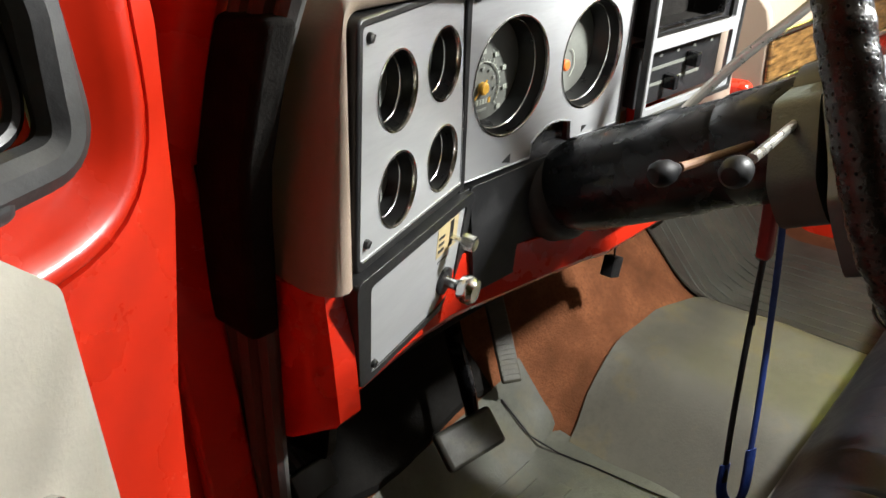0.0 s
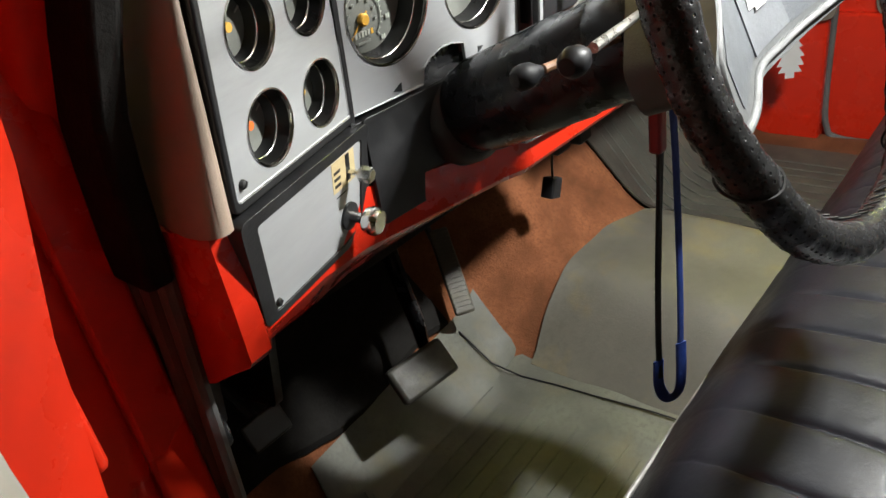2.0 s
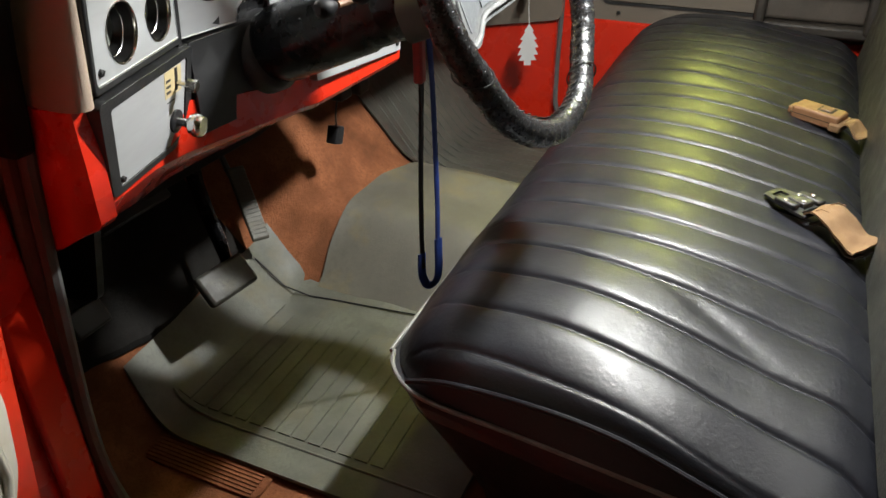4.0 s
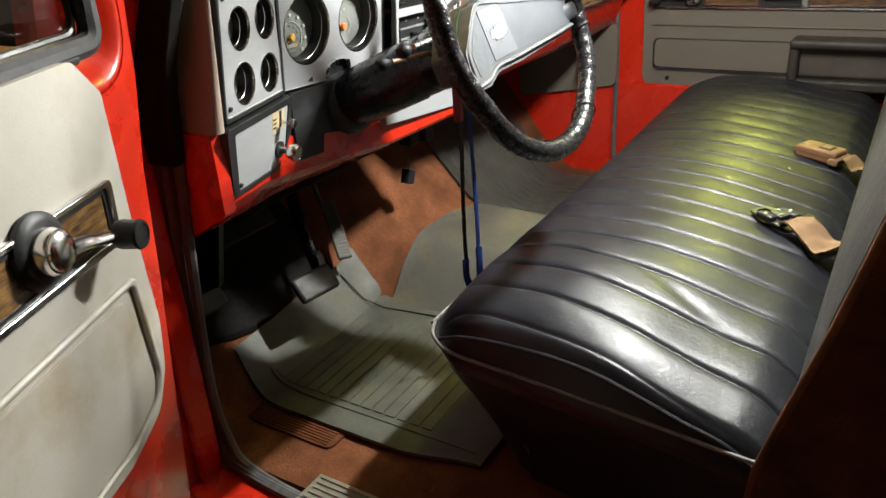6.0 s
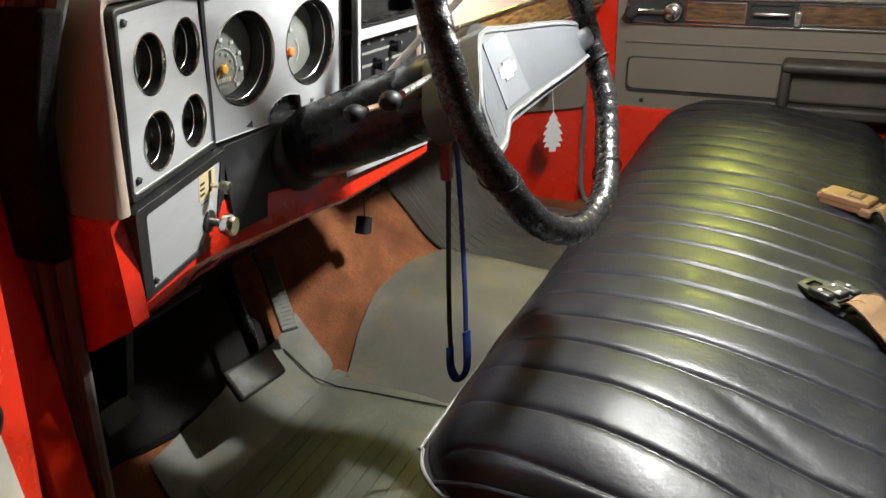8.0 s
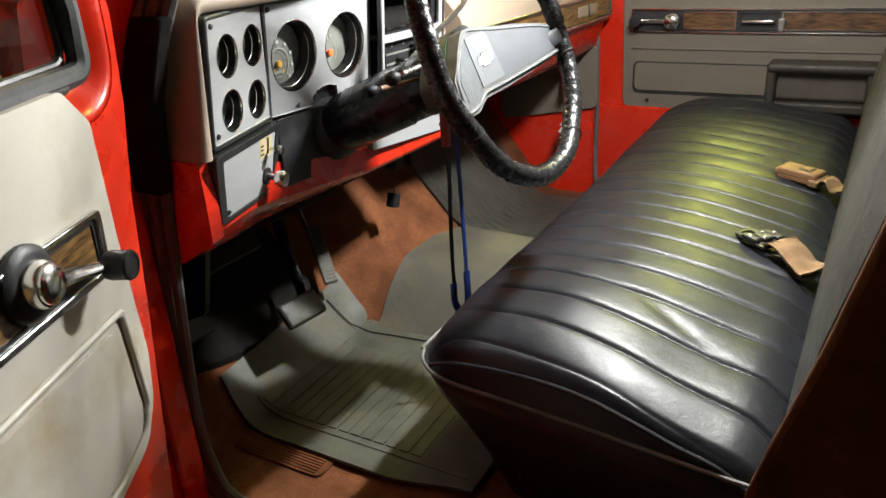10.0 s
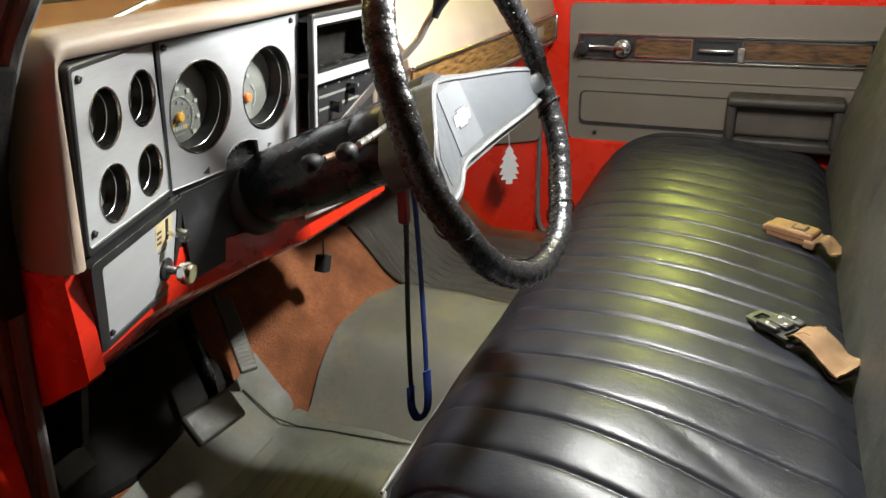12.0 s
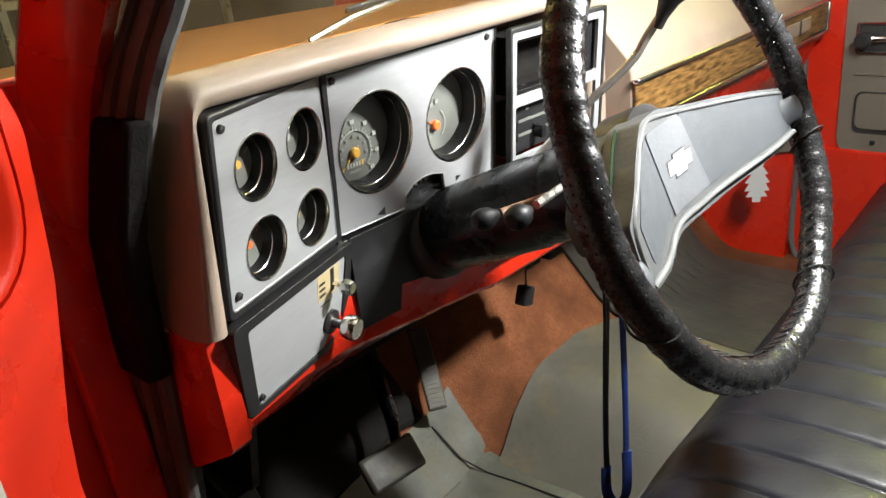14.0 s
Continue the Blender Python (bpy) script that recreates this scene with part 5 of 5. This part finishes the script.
def build_driver_door():
    d = thing("driver_door", DOOR, "open red truck door with cream vinyl inner panel", "door")
    inward = Matrix.Translation((0, 0.006, 0))

    def dp(name, bm, mat, label="", parent=d, **kw):
        bm.transform(inward)
        return part(name, bm, mat, parent, label, local=True, **kw)
    shell = rounded([(0.19, -0.05), (1.10, -0.05), (1.12, 0.30), (1.12, 0.745), (0.99, 1.30), (0.62, 1.34), (0.26, 1.10), (0.055, 0.92), (0.026, 0.82), (0.042, 0.71), (0.074, 0.60), (0.098, 0.45), (0.143, 0.222), (0.165, 0.10)], [0.04, 0.06, 0.02, 0.02, 0.08, 0.1, 0.2, 0.08, 0.06, 0.06, 0.06, 0.1, 0.1, 0.05], 8)
    win = rounded([(0.092, 0.757), (1.05, 0.748), (0.95, 1.26), (0.66, 1.285), (0.31, 1.06), (0.094, 0.85)], [0.024, 0.05, 0.05, 0.1, 0.15, 0.06], 8)
    ridge = rounded([(0.048, 0.703), (1.078, 0.70), (0.985, 1.283), (0.65, 1.313), (0.27, 1.085), (0.040, 0.885)], [0.13, 0.05, 0.05, 0.1, 0.15, 0.06], 8)
    dp("shell", plate(bmesh.new(), shell, [ridge], xz(-0.055), 0.05), RED, "glossy red painted inner door steel", bevel=0.010, segs=4)
    # rounded steel running from the ridge down into the window opening
    loops = []
    for t, dep in ((0.0, -0.055), (0.0, -0.012), (0.015, -0.008), (0.05, -0.0055), (0.12, -0.0050), (0.22, -0.0075), (0.38, -0.015), (0.58, -0.026), (0.80, -0.034), (1.0, -0.038), (1.0, -0.055)):
        loops.append([(a.x + (b.x - a.x) * t, dep, a.y + (b.y - a.y) * t) for a, b in zip(ridge, win)])
    dp("window_recess", loft(bmesh.new(), loops, ring=True), RED, "red painted rounded window recess", angle=60)
    dp("outer_skin", plate(bmesh.new(), rounded([(0.21, -0.10), (1.13, -0.10), (1.15, 0.73), (0.13, 0.72), (0.15, 0.5)], 0.03), [], xz(-0.13), 0.075), RED, bevel=0.01)
    panel = rounded([(0.275, 0.282), (1.014, 0.282), (1.086, 0.740), (0.186, 0.754), (0.145, 0.711), (0.148, 0.564), (0.143, 0.411), (0.157, 0.349), (0.191, 0.304)], [0.04, 0.05, 0.03, 0.02, 0.012, 0.05, 0.07, 0.05, 0.05], 8)
    dp("panel", plate(bmesh.new(), panel, [], xz(-0.005), 0.012), CREAM, "stained cream vinyl door panel", bevel=0.004)
    # wood insert with chrome frame
    fr = rounded([(0.189, 0.544), (1.019, 0.546), (1.040, 0.623), (0.181, 0.622)], 0.010)
    dp("insert_frame", plate(bmesh.new(), fr, [rounded([(0.198, 0.554), (1.009, 0.555), (1.030, 0.614), (0.193, 0.614)], 0.005)], xz(0.007), 0.009), CHROME, "chrome insert frame", bevel=0.002)
    dp("insert_border", plate(bmesh.new(), rounded([(0.197, 0.553), (1.009, 0.554), (1.030, 0.615), (0.191, 0.614)], 0.005), [rounded([(0.202, 0.559), (1.009, 0.560), (1.030, 0.609), (0.199, 0.608)], 0.003)], xz(0.007), 0.005), BLACK)
    dp("insert", plate(bmesh.new(), [(0.201, 0.558), (1.009, 0.559), (1.030, 0.610), (0.197, 0.609)], [], xz(0.007), 0.003), WOOD, "printed woodgrain insert")
    # raised pocket below
    pk = rounded([(0.269, 0.300), (0.955, 0.298), (0.999, 0.494), (0.178, 0.495), (0.172, 0.358), (0.190, 0.324)], [0.05, 0.05, 0.03, 0.014, 0.03, 0.03], 8)
    ins = rounded([(0.270, 0.306), (0.946, 0.304), (0.990, 0.486), (0.188, 0.487), (0.181, 0.358), (0.197, 0.327)], [0.05, 0.05, 0.03, 0.012, 0.03, 0.03], 8)
    dp("pocket_rim", plate(bmesh.new(), pk, [ins], xz(0.006), 0.008), CREAM, bevel=0.003)
    dp("pocket_panel", plate(bmesh.new(), rounded([(0.271, 0.315), (0.937, 0.314), (0.980, 0.476), (0.200, 0.478), (0.193, 0.358), (0.207, 0.334)], 0.03, 6), [], xz(0.006), 0.005), CREAM, bevel=0.003)
    crank(d, (0.325, 0.016, 0.596), (-0.965, 0, -0.26), (0, 1, 0), 0.108)
    # rubber round the window
    ring = rounded([(0.094, 0.758), (1.05, 0.749), (0.95, 1.26), (0.66, 1.285), (0.31, 1.06), (0.096, 0.85)], [0.026, 0.05, 0.05, 0.1, 0.15, 0.06], 8)
    b = bmesh.new()
    tube(b, [Vector((p.x, -0.018, p.y)) for p in ring], 0.0135, 10, closed=True)
    dp("window_rubber", b, RUBBER, "worn black window rubber")
    b = bmesh.new()
    tube(b, [Vector((p.x + 0.012, -0.030, p.y + 0.012)) for p in rounded([(0.096, 0.760), (0.56, 0.752), (0.36, 1.05), (0.098, 0.85)], [0.024, 0.02, 0.05, 0.06], 8)], 0.005, 8, closed=True)
    dp("vent_window_seal", b, BLACK, "shiny black vent window seal")
    dp("window_sill", bx((0.14, -0.045, 0.742), (1.06, -0.006, 0.766)), RUBBER, "dusty black rubber sweep", bevel=0.008, segs=3)
    b = bmesh.new()
    tube(b, spline([(0.30, -0.03, 0.768), (0.285, -0.028, 0.785), (0.30, -0.028, 0.815), (0.36, -0.03, 0.90), (0.42, -0.03, 1.10)], 5), 0.010, 8)
    dp("vent_post", b, RUBBER)
    hb = bmesh.new()
    box(hb, (-0.366, -0.010, 0.455), (-0.349, 0.006, 0.570))
    part("hinge", hb, RED, d, "worn red door hinge", bevel=0.012, segs=3)
    g = dp("window_glass", bx((0.10, -0.036, 0.76), (0.62, -0.032, 1.08)), CLEAR)
    g.visible_shadow = False


build_driver_door()


def build_passenger_door():
    d = thing("passenger_door", at(1.51, -0.5, 0.0), "closed red passenger door with grey-beige vinyl panel", "door")
    Y = Matrix(((0, 0, -1, 0), (-1, 0, 0, 0), (0, 1, 0, 0), (0, 0, 0, 1)))

    def on(x):
        return at(x, 0, 0) @ Y
    part("shell", plate(bmesh.new(), rounded([(0.02, -0.02), (1.10, -0.02), (1.10, 0.80), (1.0, 1.3), (0.30, 1.3), (0.02, 0.80)], 0.04), [rounded([(0.09, 0.77), (1.03, 0.77), (0.95, 1.25), (0.33, 1.25)], 0.04)], on(1.56), 0.045), RED, d, "red painted steel door shell", bevel=0.006)
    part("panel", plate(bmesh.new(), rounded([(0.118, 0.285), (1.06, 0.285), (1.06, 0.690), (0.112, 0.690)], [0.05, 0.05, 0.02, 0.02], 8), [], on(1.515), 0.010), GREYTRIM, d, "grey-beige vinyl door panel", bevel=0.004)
    part("insert_frame", plate(bmesh.new(), rect(0.140, 0.535, 0.900, 0.609, 0.006), [rect(0.1455, 0.5405, 0.8945, 0.6035, 0.004)], on(1.505), 0.008), CHROME, d, "thin bright insert frame", bevel=0.001)
    part("insert", plate(bmesh.new(), rect(0.145, 0.540, 0.895, 0.604), [], on(1.505), 0.002), BLACK, d, "black backing of the insert")
    part("crank_cup", plate(bmesh.new(), rect(0.150, 0.546, 0.298, 0.598, 0.004), [], on(1.503), 0.002), BUMPERDARK, d, "dark crank recess", bevel=0.001)
    for x0, x1 in ((0.300, 0.455), (0.580, 0.890)):
        w = part("wood_panel", plate(bmesh.new(), rect(x0 + 0.003, 0.548, x1 - 0.003, 0.596), [], on(1.503), 0.002), WOODDARK, d, "printed dark woodgrain panel")
        part("panel_frame", plate(bmesh.new(), rect(x0, 0.545, x1, 0.599, 0.003), [rect(x0 + 0.0035, 0.5485, x1 - 0.0035, 0.5955, 0.002)], on(1.503), 0.005), CHROME, w, "thin bright inner frame")
    lb = part("latch_cup", plate(bmesh.new(), rect(0.460, 0.542, 0.576, 0.602, 0.004), [rect(0.466, 0.550, 0.566, 0.594, 0.004)], on(1.503), 0.008), BLACK, d, "black latch cup", bevel=0.001)
    part("latch_handle", bx((1.484, -0.562, 0.566), (1.496, -0.472, 0.577)), CHROME, lb, "chrome pull handle", bevel=0.004, segs=3)
    part("latch_lever", bx((1.488, -0.590, 0.543), (1.500, -0.572, 0.580)), STEEL, lb, "small grey lock lever", bevel=0.003)
    part("recess_line", plate(bmesh.new(), rounded([(0.150, 0.345), (0.60, 0.345), (0.60, 0.445), (0.150, 0.445)], 0.02, 5), [rounded([(0.154, 0.352), (0.60, 0.352), (0.60, 0.442), (0.154, 0.442)], 0.02, 5)], on(1.505), 0.004), BUMPERDARK, d)
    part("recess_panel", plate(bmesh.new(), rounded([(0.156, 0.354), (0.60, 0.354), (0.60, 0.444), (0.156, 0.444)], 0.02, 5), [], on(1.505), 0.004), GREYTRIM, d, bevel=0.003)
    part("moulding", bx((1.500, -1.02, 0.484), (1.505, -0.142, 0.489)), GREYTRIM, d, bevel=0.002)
    ARMCUP = material("faded_brown_grey_vinyl", (0.070, 0.058, 0.046), 0.55, vary=0.2, scale=14, bump=0.3, bump_scale=200)
    ARMBROWN = material("worn_brown_grey_vinyl", (0.030, 0.025, 0.020), 0.55, vary=0.3, scale=14, bump=0.3, bump_scale=200)
    a = part("armrest", bx((1.420, -0.850, 0.438), (1.505, -0.562, 0.466)), ARMBROWN, d, "worn brown-grey padded armrest", bevel=0.012, segs=4)
    for y in (-0.850, -0.590):
        part("armrest_ear", bx((1.430, y, 0.335), (1.505, y + 0.028, 0.462)), ARMBROWN, a, bevel=0.010, segs=3)
    part("armrest_cup", bx((1.462, -0.830, 0.352), (1.505, -0.582, 0.445)), ARMCUP, a, "paler inset pull cup", bevel=0.012, segs=3)
    part("armrest_base", bx((1.436, -0.842, 0.322), (1.506, -0.572, 0.352)), ARMBROWN, a, bevel=0.008)
    for y in (-0.20, -0.36, -0.52):
        part("clip", bx((1.498, y - 0.005, 0.318), (1.5055, y + 0.005, 0.326)), BLACK, d, bevel=0.001)
    crank(d, Matrix(((1, 0, 0, -1.51), (0, 1, 0, 0.5), (0, 0, 1, 0), (0, 0, 0, 1))) @ Vector((1.503, -0.268, 0.572)), (0, 1.0, 0.01), (-1, 0, 0), 0.106, 0.7)
    g = part("window_glass", bx((1.53, -1.03, 0.76), (1.534, -0.10, 1.26)), CLEAR, d)
    g.visible_shadow = False
    part("window_sill", bx((1.495, -1.05, 0.735), (1.545, -0.10, 0.765)), RUBBER, d, bevel=0.006)


build_passenger_door()

# ---- seat belt ends on the seat ----


def build_belts():
    b1 = thing("belt_buckle", at(0.82, -0.76, 0.34), "tan boxy seat belt buckle lying on the cushion", "seat belt")
    m = at(0.808, -0.735, 0.338) @ Matrix.Rotation(radians(-112), 4, "Z") @ Matrix.Rotation(radians(3), 4, "Y")
    part("body", bx((-0.044, -0.025, -0.012), (0.044, 0.025, 0.015), m), TAN, b1, "brown plastic housing", bevel=0.005, segs=3)
    part("back_flange", bx((0.030, -0.030, -0.013), (0.052, 0.030, 0.004), m), WEBTAN, b1, "yellow-tan rear flange", bevel=0.004)
    part("seam", bx((-0.0445, -0.0254, 0.001), (0.030, 0.0254, 0.0022), m), BELTEDGE, b1)
    part("button_frame", bx((-0.002, -0.014, 0.0145), (0.026, 0.014, 0.0160), m), BELTEDGE, b1, "dark button surround", bevel=0.001)
    part("button", bx((0.002, -0.010, 0.0150), (0.022, 0.010, 0.0180), m), BUTTON, b1, bevel=0.002)
    part("tongue_slot", bx((-0.054, -0.015, -0.007), (-0.042, 0.015, 0.007), m), TAN, b1, bevel=0.003)

    def crumple(mm, length, width, droop, seed):
        def f(u, v):
            x, y = u * length, (v - 0.5) * width * (1 + 0.2 * u)
            return mm @ Vector((x, y, 0.010 * math.sin(u * 5.5) * (1 - 0.5 * u) + 0.006 * noise.noise((x * 55, y * 40, seed)) - droop * u * u))
        return sheet(bmesh.new(), f, 18, 10, 0.003)
    part("webbing", crumple(m @ at(0.048, 0, 0.0), 0.045, 0.044, 0.006, 1.0), WEBTAN, b1, "short crumpled tan webbing")
    b2 = thing("belt_tongue", at(0.42, -0.78, 0.32), "black metal belt tongue on tan webbing", "seat belt")
    m = at(0.392, -0.742, 0.335) @ Matrix.Rotation(radians(-126), 4, "Z")
    bm = plate(bmesh.new(), rounded([(-0.082, -0.018), (-0.058, -0.024), (-0.02, -0.030), (0.0, -0.030), (0.0, 0.030), (-0.02, 0.030), (-0.058, 0.024), (-0.082, 0.018)], 0.005), [rect(-0.074, -0.011, -0.058, 0.011, 0.003), rect(-0.012, -0.022, -0.005, 0.022, 0.002)], m, 0.004)
    part("plate", bm, BUMPERDARK, b2, "worn grey-black steel plate", bevel=0.001)
    part("clip", bx((-0.056, -0.030, 0.003), (-0.020, -0.016, 0.013), m), BLACK, b2, bevel=0.003)
    part("clip", bx((-0.050, 0.014, 0.003), (-0.010, 0.030, 0.011), m), BLACK, b2, bevel=0.003)
    part("latch", bx((-0.046, -0.012, 0.004), (-0.016, 0.011, 0.012), m), BUMPERDARK, b2, "raised latch block", bevel=0.002)
    for x, y in ((-0.040, -0.023), (-0.028, 0.022), (-0.022, -0.006), (-0.040, 0.006)):
        bolt = bmesh.new()
        lathe(bolt, [(0.0036, 0.0), (0.0036, 0.0020), (0.0022, 0.0030)], m @ at(x, y, 0.0115), 10)
        part("bolt", bolt, STEEL, b2)
    part("webbing", crumple(m @ at(-0.006, 0, 0.006), 0.088, 0.052, 0.016, 3.0), WEBTAN, b2, "folded tan belt webbing")
    part("webbing_fold", crumple(m @ at(0.004, 0.003, -0.006), 0.080, 0.050, 0.014, 7.0), BELTEDGE, b2, "dark underside of the folded webbing")
    for k in (-1, 1):
        st = bmesh.new()
        tube(st, [m @ Vector((0.002, k * 0.018, 0.011)), m @ Vector((0.014, k * 0.018, 0.020)), m @ Vector((0.026, k * 0.019, 0.021))], 0.0007, 4)
        part("stitch", st, TAN, b2)


BELTEDGE = material("dark_worn_belt_edge", (0.030, 0.020, 0.012), 0.8, vary=0.3, scale=30)
BUTTON = material("brick_red_button", (0.16, 0.075, 0.04), 0.5)
build_belts()

# ---- work lamp ----
dl = thing("work_lamp", at(0.5, -0.62, 1.2), "lit slim strip work lamp on a black wire holder", "lamp")
run = (LAMP_HIGH - LAMP_LOW).normalized()
for name, p in (("lower_cap", LAMP_LOW - run * 0.035), ("upper_cap", LAMP_HIGH + run * 0.022)):
    b = bmesh.new()
    lathe(b, [(0.006, 0.0), (0.009, 0.002), (0.009, 0.010), (0.006, 0.012)], axis(p, run), 16)
    part(name, b, BLACK, dl)
b = bmesh.new()
tube(b, [LAMP_LOW - run * 0.03 + Vector((0.012, -0.012, 0)), LAMP_HIGH + run * 0.03 + Vector((0.012, -0.012, 0))], 0.0015, 8)
part("holder", b, BLACK, dl)

# ---- outside: hood, windshield, garage ----


def build_outside():
    h = thing("truck_hood", at(CX, 1.1, 0.75), "orange-tan truck hood between the fenders", "hood")

    def f(u, v):
        x, y = -0.30 + u * 1.84, 0.50 + v * 1.02
        crown = 0.028 * math.sin(math.pi * u) ** 0.6
        return (x, y, 0.726 + crown - 0.03 * v - 0.02 * v ** 6)
    part("hood_panel", sheet(bmesh.new(), f, 30, 24, 0.012), HOODPAINT, h, "orange-tan hood")
    part("cowl", bx((-0.28, 0.42, 0.62), (1.52, 0.515, 0.700)), BUMPERDARK, h, "dark cowl below the windshield", bevel=0.006)
    part("fender", bx((-0.42, 0.14, 0.35), (-0.30, 1.5, 0.735)), HOODPAINT, h, "orange-tan front fender", bevel=0.03, segs=3)
    part("fender", bx((1.54, 0.10, 0.35), (1.64, 1.75, 0.76)), RED, h, "red front fender", bevel=0.03, segs=3)
    part("cowl_lip", bx((-0.29, 0.490, 0.712), (0.10, 0.498, 0.728)), RED, h, "red painted rear hood edge", bevel=0.004)
    w = thing("windshield", at(CX, 0.2, 1.0), "large clear laminated windshield glass pane", "windshield")
    g = bmesh.new()
    sheet(g, lambda u, v: (-0.25 + u * 1.74, 0.44 - 0.61 * v, 0.70 + 0.60 * v), 6, 6, 0.005, (0, 0.7, 0.7))
    b = bmesh.new()
    tube(b, [(-0.25, 0.44, 0.70), (0.3, 0.45, 0.705), (0.9, 0.45, 0.705), (1.49, 0.44, 0.70)], 0.012, 8)
    part("seal", b, RUBBER, w, "black rubber windshield seal")
    go = part("glass_pane", g, CLEAR, w)
    go.visible_shadow = False
    wp = thing("windshield_wiper", at(0.35, 0.42, 0.82), "bare metal wiper arm and blade on the windshield", "wiper")
    b = bmesh.new()
    tube(b, [(0.32, 0.42, 0.765), (0.40, 0.40, 0.79), (0.62, 0.37, 0.825)], 0.006, 8)
    part("arm", b, CHROME, wp)
    b = bmesh.new()
    tube(b, [(0.38, 0.385, 0.805), (0.80, 0.34, 0.845)], 0.007, 8, flat=0.5)
    part("blade", b, BUMPERDARK, wp)
    single("ground", bx((-6, -5, -0.75), (7, 6, -0.70)), CONCRETE, "dusty concrete garage floor", "floor", kind="structure")
    single("wall_garage_front", bx((-6, 4.2, -0.7), (7, 4.3, 2.9)), WALLMAT, "dark garage wall beyond the truck", "wall", kind="structure")
    single("wall_garage_left", bx((-4.1, -5, -0.7), (-4.0, 4.2, 2.9)), WALLMAT, "dark garage side wall", "wall", kind="structure")
    single("wall_garage_right", bx((6.0, -5, -0.7), (6.1, 4.2, 2.9)), WALLMAT, "dark garage side wall", "wall", kind="structure")
    single("wall_garage_back", bx((-6, -5.1, -0.7), (7, -5.0, 2.9)), WALLMAT, "dark garage back wall", "wall", kind="structure")
    single("ceiling_garage", bx((-6, -5, 2.9), (7, 4.2, 3.0)), LIGHTCEIL, "unseen garage ceiling, made pale to reflect in the hood", "ceiling", kind="structure")
    p = thing("metal_pipe_rack", at(-0.3, 3.0, 0.0), "upright steel pipes standing in the garage", "pipe rack")
    for k, x in enumerate((-0.95, -0.80, -0.62, -0.55, -0.30)):
        b = bmesh.new()
        tube(b, [(x, 3.0 + 0.1 * math.sin(k * 3), -0.7), (x + 0.03, 3.0, 2.4)], 0.02 + 0.008 * (k % 2), 10)
        part("pipe", b, SHELFMAT if k % 2 else BUMPERDARK, p)
    c = thing("chrome_bumper", at(0.35, 2.9, 0.9), "shiny chrome bumper bars on the garage shelf", "bumper")
    for z, x0, x1 in ((1.02, -0.05, 0.75), (1.12, 0.0, 0.8), (0.93, 0.05, 0.6)):
        b = bmesh.new()
        tube(b, spline([(x0, 3.0, z), (x0 + 0.1, 2.92, z), (x1 - 0.1, 2.92, z), (x1, 3.0, z)], 5), 0.03, 10, flat=0.7)
        part("bar", b, CHROME, c)
    part("stand", bx((0.1, 2.95, -0.70), (0.6, 3.1, 0.93)), BUMPERDARK, c, bevel=0.01)
    s = thing("storage_shelf", at(0.5, 3.9, -0.7), "metal storage shelving against the garage wall", "shelf")
    for x in (-1.6, -0.3, 1.0, 2.3):
        part("post", bx((x, 3.6, -0.7), (x + 0.04, 3.65, 2.2)), SHELFMAT, s)
    for z in (0.2, 0.75, 1.0, 1.3, 1.7, 2.1):
        part("shelf_board", bx((-1.6, 3.55, z), (2.35, 4.1, z + 0.04)), SHELFMAT, s)


build_outside()
